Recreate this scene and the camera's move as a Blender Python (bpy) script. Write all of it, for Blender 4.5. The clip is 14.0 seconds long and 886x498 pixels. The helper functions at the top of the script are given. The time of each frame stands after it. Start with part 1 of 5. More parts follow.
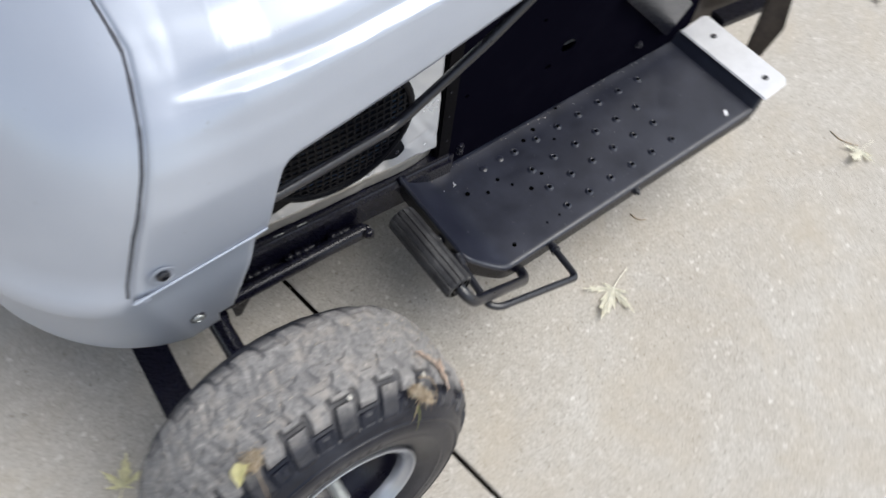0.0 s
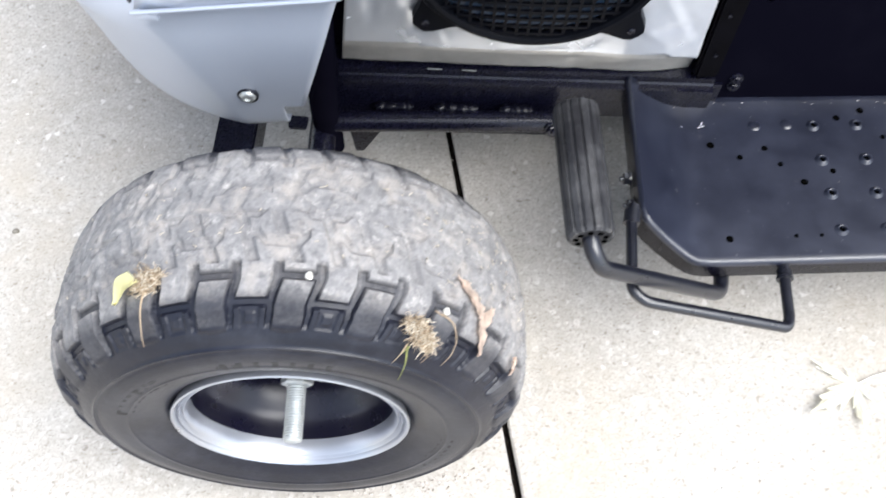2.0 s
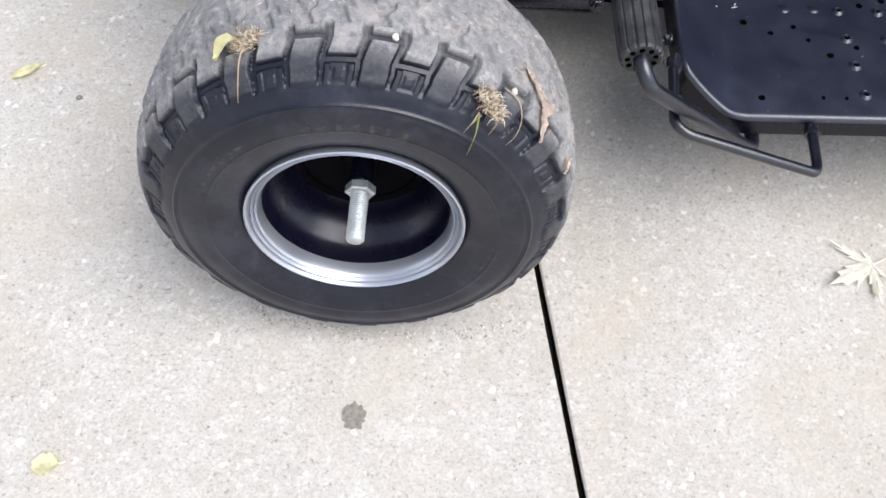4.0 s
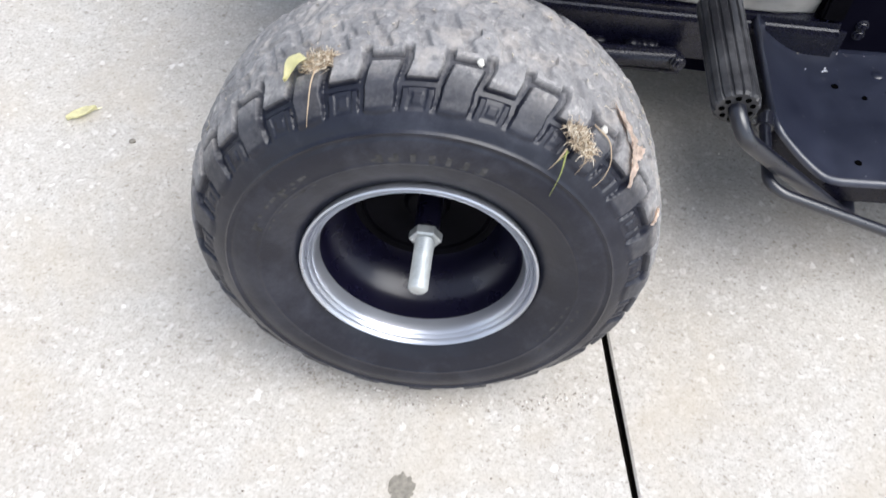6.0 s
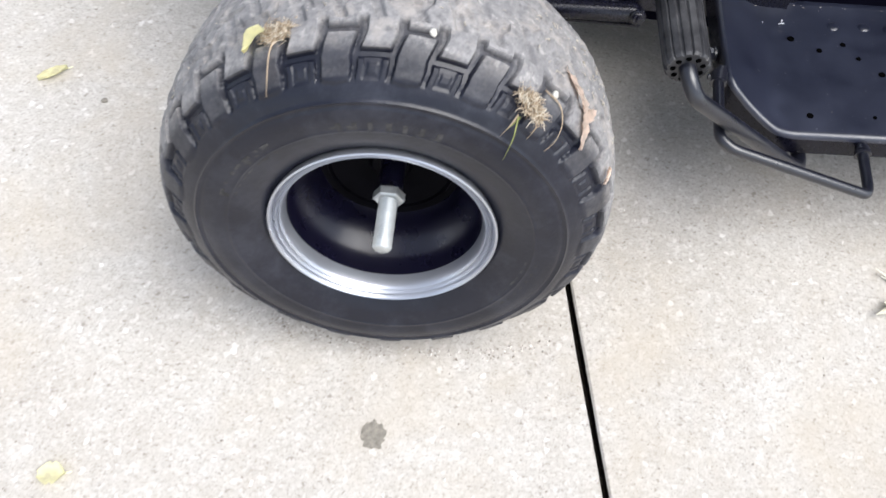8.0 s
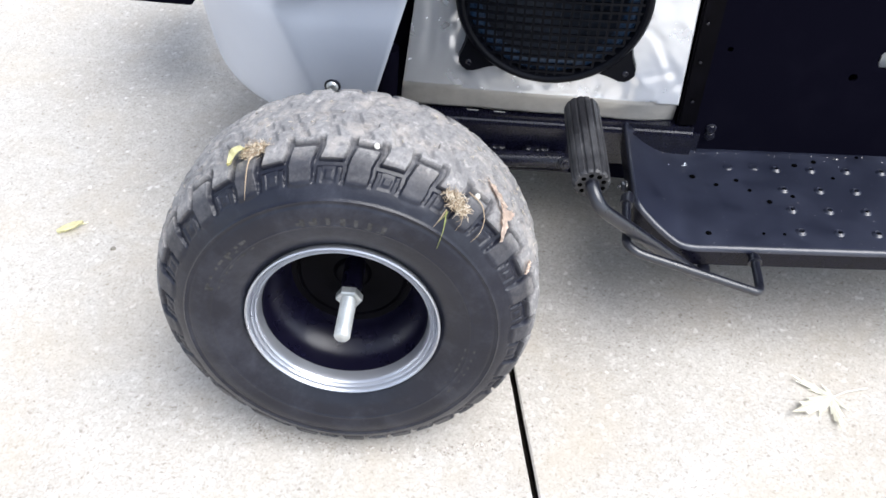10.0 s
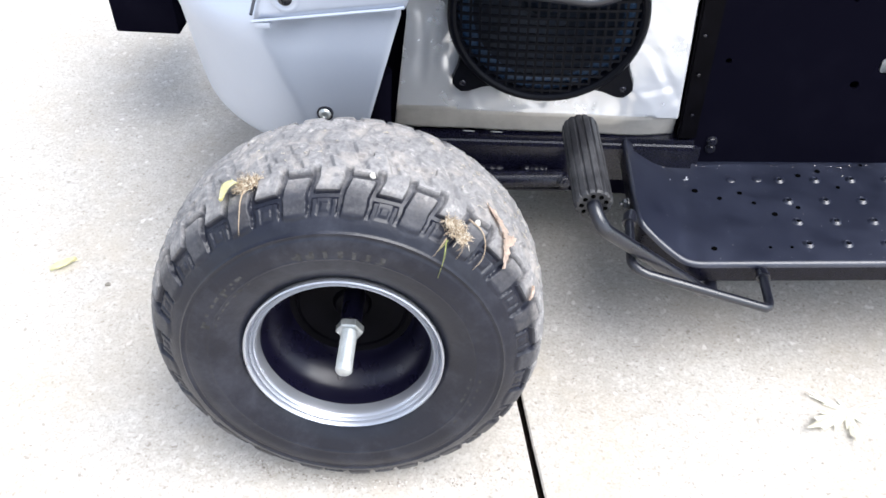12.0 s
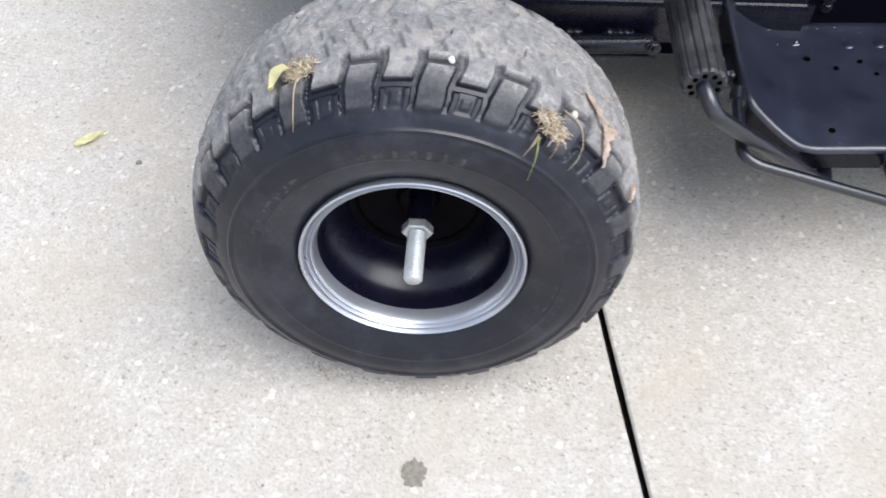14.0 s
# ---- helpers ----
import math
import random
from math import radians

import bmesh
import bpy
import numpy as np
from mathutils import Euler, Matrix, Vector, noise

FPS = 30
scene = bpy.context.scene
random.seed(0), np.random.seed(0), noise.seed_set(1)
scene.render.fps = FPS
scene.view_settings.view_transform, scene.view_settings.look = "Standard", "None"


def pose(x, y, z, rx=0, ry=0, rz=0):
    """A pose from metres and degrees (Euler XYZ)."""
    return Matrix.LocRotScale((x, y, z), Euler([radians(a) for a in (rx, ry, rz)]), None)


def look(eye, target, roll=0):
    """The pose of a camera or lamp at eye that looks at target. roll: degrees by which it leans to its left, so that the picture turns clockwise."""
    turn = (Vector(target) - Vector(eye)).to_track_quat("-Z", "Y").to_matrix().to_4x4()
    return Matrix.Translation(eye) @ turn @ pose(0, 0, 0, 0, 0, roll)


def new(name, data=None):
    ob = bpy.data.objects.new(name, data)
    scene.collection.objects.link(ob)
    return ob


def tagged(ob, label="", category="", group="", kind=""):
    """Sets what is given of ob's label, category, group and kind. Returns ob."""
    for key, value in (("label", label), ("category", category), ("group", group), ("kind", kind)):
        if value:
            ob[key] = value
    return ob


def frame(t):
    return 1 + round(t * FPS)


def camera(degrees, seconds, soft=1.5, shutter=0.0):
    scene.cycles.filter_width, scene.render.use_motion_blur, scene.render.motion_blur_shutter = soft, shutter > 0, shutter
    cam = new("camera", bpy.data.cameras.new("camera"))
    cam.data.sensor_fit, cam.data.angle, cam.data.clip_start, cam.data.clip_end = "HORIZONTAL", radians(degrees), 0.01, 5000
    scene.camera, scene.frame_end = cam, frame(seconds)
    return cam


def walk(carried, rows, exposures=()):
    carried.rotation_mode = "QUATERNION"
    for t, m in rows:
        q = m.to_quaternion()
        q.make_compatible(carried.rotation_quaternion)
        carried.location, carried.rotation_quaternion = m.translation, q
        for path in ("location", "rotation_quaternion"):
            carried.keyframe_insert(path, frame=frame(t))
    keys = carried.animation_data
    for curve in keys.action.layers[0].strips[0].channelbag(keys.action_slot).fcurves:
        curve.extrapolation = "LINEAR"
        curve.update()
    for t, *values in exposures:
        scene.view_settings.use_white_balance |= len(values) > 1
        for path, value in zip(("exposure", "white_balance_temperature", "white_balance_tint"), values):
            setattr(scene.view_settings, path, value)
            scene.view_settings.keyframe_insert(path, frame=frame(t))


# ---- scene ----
cam = camera(52.23, 14.0, soft=1.55, shutter=0.5)
PATH = [
    (0.0, -0.1587, -0.3336, 1.4773, 30.78, -5.4, -31.81),
    (0.2, -0.0555, -0.2354, 1.4413, 26.9, -6.69, -25.79),
    (0.5, 0.0167, -0.1735, 1.4087, 23.74, -2.48, -16.87),
    (0.7, 0.0644, -0.1786, 1.3448, 22.42, -1.32, -10.59),
    (1.0, 0.1396, -0.2043, 1.2841, 21.06, 3.18, -1.01),
    (1.2, 0.183, -0.2394, 1.2325, 22.96, 1.38, 1.64),
    (1.5, 0.2022, -0.2566, 1.1701, 24.23, 1.54, 2.66),
    (2.0, 0.158, -0.2714, 1.0978, 26.16, -0.46, 3.83),
    (2.5, 0.1243, -0.3148, 1.07, 25.17, -0.07, 3.59),
    (3.0, 0.1005, -0.3837, 1.0514, 23.41, -0.41, 5.32),
    (3.2, 0.0883, -0.4107, 1.0494, 24.02, -0.87, 4.35),
    (5.3, 0.1573, -0.6278, 0.9823, 36.35, -4.38, 8.63),
    (5.5, 0.1292, -0.5722, 0.968, 35.34, -4.2, 7.25),
    (6.0, 0.0768, -0.5245, 0.95, 35.53, -2.06, 9.12),
    (6.2, 0.0879, -0.4915, 0.9552, 36.92, -3.6, 8.19),
    (6.5, 0.1274, -0.4352, 0.9966, 38.13, -5.44, 4.99),
    (6.7, 0.1452, -0.4377, 1.0041, 39.21, -5.07, 3.95),
    (7.0, 0.161, -0.4231, 1.0139, 38.0, -6.41, 1.78),
    (7.2, 0.1454, -0.4182, 1.0147, 35.26, -5.92, 2.51),
    (7.5, 0.1073, -0.4355, 1.0082, 30.24, -3.41, 5.92),
    (8.0, 0.1015, -0.5206, 0.9916, 31.51, -2.09, 7.92),
    (8.5, 0.1241, -0.6236, 1.0032, 36.08, -1.66, 8.7),
    (8.7, 0.1332, -0.6568, 1.0026, 38.47, -2.56, 8.13),
    (9.0, 0.1519, -0.6923, 1.0228, 43.42, -2.31, 6.3),
    (9.2, 0.1619, -0.7157, 1.0351, 44.18, -1.96, 7.66),
    (11.3, 0.2007, -0.7239, 1.0393, 47.5, -0.41, 5.95),
    (11.5, 0.1946, -0.7202, 1.0351, 46.84, -0.21, 6.12),
    (12.0, 0.1827, -0.6916, 1.0329, 46.37, 0.17, 5.67),
    (12.3, 0.1698, -0.6773, 1.0192, 45.47, -0.71, 6.45),
    (12.5, 0.17, -0.6666, 1.0247, 41.96, 0.94, 5.56),
    (12.7, 0.1652, -0.6544, 1.0221, 37.78, 1.11, 5.77),
    (13.0, 0.1667, -0.656, 1.0113, 35.37, 1.31, 6.85),
    (13.5, 0.1457, -0.6266, 1.0013, 36.88, 0.06, 7.24),
    (14.0, 0.1104, -0.5585, 0.9764, 35.96, 1.35, 6.61),
]
EXPOSURES = [(0, 1.07, 6700, 8), (0.5, 1.32, 6950, 8), (1, 1.74, 7300, 10), (1.5, 1.79, 6550, 9), (2, 1.93, 6400, 9), (2.5, 1.99, 6380, 14), (3, 1.66, 6400, 11), (5.5, 1.46, 6300, 12), (6, 1.58, 6350, 10), (6.5, 2.12, 6250, 13), (7, 2.26, 6250, 11), (7.5, 1.94, 6500, 10), (8, 1.61, 6450, 10), (8.5, 1.62, 6400, 10), (9, 1.64, 6350, 10), (11.5, 1.96, 6320, 10), (12, 1.96, 6320, 10), (12.5, 1.91, 6350, 10), (13, 1.56, 6290, 10), (13.5, 1.24, 6340, 10), (14, 1.51, 6320, 10)]
walk(cam, [(t, pose(x, y, z, rx, ry, rz)) for t, x, y, z, rx, ry, rz in PATH],
     exposures=EXPOSURES)

# ---- world and light: a bright overcast day ----
world = bpy.data.worlds.new("overcast_sky")
scene.world = world
world.use_nodes = True
wn = world.node_tree.nodes
wl = world.node_tree.links
sky = wn.new("ShaderNodeTexSky")
sky.sky_type = "NISHITA"
sky.sun_disc = False
sky.sun_elevation = radians(62)
sky.sun_rotation = radians(117)
sky.dust_density = 1.2
sky.air_density = 1.0
wn["Background"].inputs["Strength"].default_value = 0.088
cloud = wn.new("ShaderNodeHueSaturation")
cloud.inputs["Saturation"].default_value = 0.50
wl.new(sky.outputs[0], cloud.inputs["Color"])
wl.new(cloud.outputs[0], wn["Background"].inputs["Color"])

sun_data = bpy.data.lights.new("sun", "SUN")
sun_data.energy = 1.38
sun_data.angle = radians(50)
sun_data.color = (1.0, 0.982, 0.955)
sun = new("sun", sun_data)
sun.matrix_world = look((3.2, -1.3, 6.0), (0.1, 0.3, 0.0))


# ---- materials ----
class Nodes:
    """A small writer of node materials."""

    def __init__(self, name):
        self.m = bpy.data.materials.new(name)
        self.m.use_nodes = True
        self.t = self.m.node_tree
        self.b = self.t.nodes["Principled BSDF"]
        co = self.t.nodes.new("ShaderNodeTexCoord")
        self.co = co.outputs["Object"]

    def node(self, kind, **sets):
        n = self.t.nodes.new(kind)
        for k, v in sets.items():
            n.inputs[k.replace("_", " ")].default_value = v
        return n

    def link(self, a, b):
        self.t.links.new(a, b)

    def noise(self, scale, detail=4.0, rough=0.6, dist=0.0):
        n = self.node("ShaderNodeTexNoise", Scale=scale, Detail=detail, Roughness=rough, Distortion=dist)
        self.link(self.co, n.inputs["Vector"])
        return n.outputs["Fac"]

    def ramp(self, fac, stops):
        n = self.t.nodes.new("ShaderNodeValToRGB")
        e = n.color_ramp.elements
        while len(e) < len(stops):
            e.new(0.5)
        for k, (p, c) in zip(e, stops):
            k.position = p
            k.color = (c, c, c, 1) if isinstance(c, (int, float)) else (*c, 1)
        self.link(fac, n.inputs["Fac"])
        return n.outputs["Color"]

    def mix(self, fac, a, b, blend="MIX"):
        n = self.t.nodes.new("ShaderNodeMix")
        n.data_type = "RGBA"
        n.blend_type = blend
        for sock, v in ((n.inputs[0], fac), (n.inputs[6], a), (n.inputs[7], b)):
            if isinstance(v, (int, float)):
                sock.default_value = v
            elif isinstance(v, tuple):
                sock.default_value = (*v, 1)
            else:
                self.link(v, sock)
        return n.outputs[2]

    def bump(self, height, strength, distance, normal=None):
        n = self.node("ShaderNodeBump", Strength=strength, Distance=distance)
        self.link(height, n.inputs["Height"])
        if normal is not None:
            self.link(normal, n.inputs["Normal"])
        return n.outputs["Normal"]

    def done(self, color, rough, metal=0.0, normal=None, **more):
        for key, v in (("Base Color", color), ("Roughness", rough), ("Metallic", metal), ("Normal", normal)):
            if v is None:
                continue
            if isinstance(v, tuple):
                self.b.inputs[key].default_value = (*v, 1)
            elif isinstance(v, (int, float)):
                self.b.inputs[key].default_value = v
            else:
                self.link(v, self.b.inputs[key])
        for k, v in more.items():
            self.b.inputs[k.replace("_", " ")].default_value = v
        return self.m


def concrete_material():
    n = Nodes("broom_finished_concrete")
    stain = n.noise(3.0, 5, 0.6, 0.4)
    blot = n.noise(14.0, 5, 0.65)
    sand = n.noise(620.0, 2, 0.6)
    grit = n.noise(230.0, 4, 0.8)
    vor = n.node("ShaderNodeTexVoronoi", Scale=150.0)
    n.link(n.co, vor.inputs["Vector"])
    patch = n.noise(46.0, 5, 0.7, 0.6)
    base = n.mix(n.ramp(stain, [(0.3, 0.0), (0.7, 1.0)]), (0.446, 0.415, 0.374), (0.546, 0.525, 0.492))
    base = n.mix(n.ramp(blot, [(0.38, 0.45), (0.66, 0.0)]), base, (0.424, 0.386, 0.335))
    base = n.mix(n.ramp(patch, [(0.36, 0.28), (0.56, 0.0)]), base, (0.374, 0.341, 0.301))
    base = n.mix(n.ramp(patch, [(0.54, 0.0), (0.70, 0.30)]), base, (0.707, 0.683, 0.637))
    base = n.mix(n.ramp(grit, [(0.36, 0.7), (0.50, 0.0)]), base, (0.293, 0.259, 0.220))
    pale = n.ramp(n.noise(125.0, 5, 0.72), [(0.52, 0.0), (0.66, 0.30)])
    base = n.mix(pale, base, (0.707, 0.683, 0.642))
    base = n.mix(n.ramp(sand, [(0.55, 0.0), (0.72, 0.22)]), base, (0.646, 0.614, 0.574))
    chip = n.ramp(vor.outputs["Color"], [(0.87, 0.0), (0.94, 0.6)])
    base = n.mix(chip, base, (0.77, 0.745, 0.71))
    fleck = n.node("ShaderNodeTexVoronoi", Scale=250.0)
    n.link(n.co, fleck.inputs["Vector"])
    base = n.mix(n.ramp(fleck.outputs["Color"], [(0.08, 0.24), (0.30, 0.0)]), base, (0.30, 0.275, 0.245))
    base = n.mix(n.ramp(fleck.outputs["Color"], [(0.70, 0.0), (0.92, 0.26)]), base, (0.76, 0.745, 0.72))
    pink = n.ramp(n.noise(75.0, 4, 0.7, 0.3), [(0.58, 0.0), (0.70, 0.40)])
    base = n.mix(pink, base, (0.64, 0.585, 0.555))
    dark = n.ramp(n.noise(110.0, 3, 0.65), [(0.61, 0.0), (0.67, 0.6)])
    base = n.mix(dark, base, (0.202, 0.174, 0.148))
    rust = n.ramp(n.noise(5.0, 6, 0.65, 0.5), [(0.47, 0.0), (0.72, 0.55)])
    base = n.mix(rust, base, (0.465, 0.406, 0.326))
    nor = n.bump(grit, 0.22, 0.0008)
    nor = n.bump(sand, 0.2, 0.0004, nor)
    return n.done(base, 0.88, 0.0, nor, Specular_IOR_Level=0.3)


def painted_silver_material():
    n = Nodes("silver_spray_paint")
    soft = n.noise(5.0, 3, 0.5)
    grain = n.noise(900.0, 2, 0.6)
    orange = n.noise(240.0, 2, 0.5)
    col = n.mix(n.ramp(soft, [(0.3, 0.0), (0.7, 1.0)]), (0.45, 0.495, 0.59), (0.52, 0.565, 0.655))
    col = n.mix(n.ramp(grain, [(0.5, 0.0), (0.8, 0.35)]), col, (0.60, 0.62, 0.66))
    scuff = n.ramp(n.noise(30.0, 6, 0.7), [(0.66, 0.0), (0.72, 0.4)])
    col = n.mix(scuff, col, (0.32, 0.33, 0.35))
    rough = n.ramp(soft, [(0.3, 0.28), (0.7, 0.36)])
    return n.done(col, rough, 0.44, n.bump(orange, 0.05, 0.0005))


def black_paint_material():
    n = Nodes("satin_black_paint")
    dust = n.noise(70.0, 6, 0.75)
    fine = n.noise(380.0, 2, 0.6)
    col = n.mix(n.ramp(dust, [(0.40, 0.0), (0.8, 0.8)]), (0.0050, 0.0058, 0.0110), (0.0140, 0.0150, 0.0250))
    speck = n.ramp(n.noise(170.0, 3, 0.6), [(0.68, 0.0), (0.74, 0.5)])
    col = n.mix(speck, col, (0.06, 0.06, 0.07))
    rough = n.ramp(dust, [(0.35, 0.27), (0.7, 0.36)])
    return n.done(col, rough, 0.0, n.bump(fine, 0.08, 0.0006), Specular_IOR_Level=0.85)


def board_paint_material():
    n = Nodes("dusty_black_board_paint")
    dust = n.noise(13.0, 8, 0.75)
    film = n.noise(4.0, 3, 0.5)
    fine = n.noise(420.0, 2, 0.6)
    col = n.mix(n.ramp(dust, [(0.38, 0.0), (0.66, 1.0)]), (0.008, 0.010, 0.021), (0.021, 0.025, 0.045))
    col = n.mix(n.ramp(film, [(0.35, 0.0), (0.7, 0.4)]), col, (0.022, 0.026, 0.044))
    smudge = n.ramp(n.noise(38.0, 7, 0.78), [(0.62, 0.0), (0.74, 0.3)])
    col = n.mix(smudge, col, (0.11, 0.105, 0.11))
    speck = n.ramp(n.noise(190.0, 3, 0.6), [(0.70, 0.0), (0.75, 0.7)])
    col = n.mix(speck, col, (0.20, 0.20, 0.21))
    rough = n.ramp(dust, [(0.35, 0.33), (0.7, 0.44)])
    return n.done(col, rough, 0.0, n.bump(fine, 0.08, 0.0005), Specular_IOR_Level=0.85)


def black_plastic_material():
    n = Nodes("matt_black_panel")
    dust = n.noise(9.0, 5, 0.7)
    col = n.mix(n.ramp(dust, [(0.45, 0.0), (0.85, 0.5)]), (0.0038, 0.0036, 0.0076), (0.0090, 0.0086, 0.0150))
    return n.done(col, 0.55, 0.0, n.bump(n.noise(300.0, 2), 0.06, 0.0006), Specular_IOR_Level=0.0)


def rubber_material():
    n = Nodes("weathered_tyre_rubber")
    # dust attribute: dust on the tread, with the grooves' shade painted in
    at = n.t.nodes.new("ShaderNodeAttribute")
    at.attribute_name = "dust"
    d = at.outputs["Fac"]
    blot = n.noise(22.0, 6, 0.72, 0.3)
    fine = n.noise(160.0, 4, 0.7)
    side = n.mix(n.ramp(blot, [(0.35, 0.0), (0.75, 1.0)]), (0.0032, 0.0040, 0.0105), (0.0074, 0.0090, 0.0185))
    bloom = n.ramp(n.noise(13.0, 8, 0.78, 0.2), [(0.48, 0.0), (0.64, 0.75)])
    side = n.mix(bloom, side, (0.027, 0.029, 0.041))
    face = n.mix(n.ramp(fine, [(0.3, 0.0), (0.7, 1.0)]), (0.172, 0.168, 0.170), (0.318, 0.308, 0.304))
    face = n.mix(n.ramp(blot, [(0.40, 0.0), (0.62, 0.6)]), face, (0.138, 0.136, 0.142))
    mud = n.ramp(n.noise(30.0, 5, 0.7, 0.4), [(0.50, 0.0), (0.66, 0.6)])
    face = n.mix(mud, face, (0.375, 0.340, 0.308))
    pale = n.ramp(n.noise(90.0, 5, 0.7), [(0.57, 0.0), (0.72, 0.55)])
    face = n.mix(pale, face, (0.56, 0.535, 0.505))
    dark = n.ramp(n.noise(130.0, 4, 0.7), [(0.34, 0.4), (0.44, 0.0)])
    face = n.mix(dark, face, (0.070, 0.068, 0.070))
    wobble = n.mix(0.5, d, n.mix(0.5, fine, blot), "OVERLAY")
    keep = n.ramp(wobble, [(0.18, 0.0), (0.66, 1.0)])
    col = n.mix(keep, side, face)
    rough = n.ramp(d, [(0.0, 0.33), (0.25, 0.50), (0.6, 0.92)])
    nor = n.bump(n.noise(240.0, 5, 0.72), 0.30, 0.0008)
    return n.done(col, rough, 0.0, nor, Specular_IOR_Level=0.46)


def plain(name, color, rough, metal=0.0, scale=60.0, vary=0.25, bump=0.08, dist=0.0008, spec=0.5):
    n = Nodes(name)
    f = n.noise(scale, 5, 0.65)
    g = n.noise(scale * 5, 3, 0.6)
    lo = tuple(c * (1 - vary) for c in color)
    hi = tuple(min(1.0, c * (1 + vary)) for c in color)
    col = n.mix(n.ramp(f, [(0.3, 0.0), (0.7, 1.0)]), lo, hi)
    r = n.ramp(g, [(0.3, max(0.02, rough - 0.06)), (0.7, min(1.0, rough + 0.06))])
    return n.done(col, r, metal, n.bump(g, bump, dist), Specular_IOR_Level=spec)


def straw_material():
    n = Nodes("dry_grass")
    geo = n.t.nodes.new("ShaderNodeNewGeometry")
    col = n.ramp(geo.outputs["Random Per Island"], [(0.0, (0.24, 0.17, 0.11)), (0.4, (0.46, 0.36, 0.25)), (0.75, (0.60, 0.51, 0.39)), (1.0, (0.76, 0.70, 0.58))])
    return n.done(col, 0.8, 0.0, n.bump(n.noise(400.0, 2), 0.2, 0.0004), Specular_IOR_Level=0.3)


def grip_material():
    n = Nodes("worn_black_rubber_grip")
    wear = n.noise(26.0, 6, 0.7, 0.3)
    fine = n.noise(210.0, 3, 0.6)
    col = n.mix(n.ramp(wear, [(0.44, 0.0), (0.68, 1.0)]), (0.016, 0.016, 0.019), (0.066, 0.066, 0.070))
    col = n.mix(n.ramp(fine, [(0.60, 0.0), (0.74, 0.5)]), col, (0.09, 0.088, 0.088))
    return n.done(col, n.ramp(wear, [(0.35, 0.40), (0.7, 0.58)]), 0.0, n.bump(fine, 0.25, 0.0008), Specular_IOR_Level=0.5)


def grit_material():
    n = Nodes("loose_grit")
    geo = n.t.nodes.new("ShaderNodeNewGeometry")
    col = n.ramp(geo.outputs["Random Per Island"], [(0.0, (0.26, 0.23, 0.20)), (0.35, (0.38, 0.34, 0.30)), (0.6, (0.50, 0.46, 0.42)), (1.0, (0.76, 0.73, 0.69))])
    return n.done(col, 0.85, 0.0, n.bump(n.noise(500.0, 2), 0.3, 0.0005), Specular_IOR_Level=0.3)


CONCRETE = concrete_material()
GRIT = grit_material()
SILVER = painted_silver_material()
BLACK = black_paint_material()
BOARD = board_paint_material()
PANEL = black_plastic_material()
RUBBER = rubber_material()
JOINT = plain("dark_joint_dirt", (0.018, 0.015, 0.012), 0.95, 0, 120, 0.5, 0.5, 0.002, spec=0.05)
# near-black that stands for the shade inside holes
HOLE_SHADE = plain("hole_shade_black", (0.002, 0.002, 0.002), 0.9, 0, 100, 0.3, spec=0.0)
RIM_SILVER = plain("silver_painted_rim", (0.52, 0.54, 0.59), 0.33, 0.80, 4, 0.05, bump=0.0)
RIM_BLACK = plain("gloss_black_rim_dish", (0.0042, 0.0038, 0.0125), 0.30, 0.0, 6, 0.3, 0.0, spec=0.52)
PLATE_BLACK = plain("matt_black_plate", (0.0020, 0.0018, 0.0030), 0.45, 0.0, 30, 0.5, 0.1, spec=0.05)
# black paint; on the footboard it is the shaded copy for the turned-down edge
EDGE_BLACK = plain("black_paint_edge_shade", (0.0030, 0.0030, 0.0075), 0.30, 0.0, 60, 0.4, 0.03, spec=0.26)
ZINC = plain("zinc_plated_steel", (0.50, 0.52, 0.52), 0.42, 0.7, 60, 0.2, bump=0.0)
FOIL = plain("crumpled_foil_tape", (0.93, 0.95, 1.0), 0.23, 0.62, 7, 0.03, bump=0.0)
TAPE = plain("dull_foil_tape", (0.50, 0.485, 0.455), 0.34, 0.55, 26, 0.16, bump=0.0)
GRILLE = plain("black_grille_plastic", (0.003, 0.0035, 0.006), 0.38, 0, 200, 0.3, spec=0.13)
CONE = plain("dark_paper_cone", (0.007, 0.012, 0.023), 0.42, 0, 60, 0.5, spec=0.3)
SURROUND = plain("dark_blue_rubber_surround", (0.020, 0.050, 0.105), 0.30, 0, 60, 0.4, spec=0.5)
SCUFFED = plain("scuffed_rubber", (0.044, 0.043, 0.044), 0.7, 0, 120, 0.6, spec=0.3)
STEEL_BLACK = plain("gloss_black_chassis_paint", (0.0040, 0.0041, 0.0115), 0.28, 0, 90, 0.4, 0.04, 0.0008, spec=0.55)
GRIP = grip_material()
CHROME_EDGE = plain("bare_aluminium_edge", (0.82, 0.83, 0.87), 0.38, 0.35, 30, 0.06, bump=0.0)
LEAF_PALE = plain("pale_dry_leaf", (0.90, 0.88, 0.77), 0.7, 0, 90, 0.1, 0.4, 0.001)
LEAF_YELLOW = plain("yellow_leaf", (0.86, 0.81, 0.56), 0.65, 0, 90, 0.2, 0.4, 0.001)
LEAF_BRIGHT = plain("bright_yellow_leaf", (0.88, 0.83, 0.48), 0.6, 0, 120, 0.14, 0.4, 0.001)
LEAF_TAN = plain("tan_dry_leaf", (0.68, 0.55, 0.46), 0.75, 0, 70, 0.35, 0.5, 0.0012)
RUSTY = plain("brown_rusty_steel", (0.030, 0.022, 0.018), 0.5, 0.2, 40, 0.5, 0.2)
STRAW = straw_material()
GRASS = plain("green_grass_blade", (0.26, 0.28, 0.09), 0.7, 0, 150, 0.3)
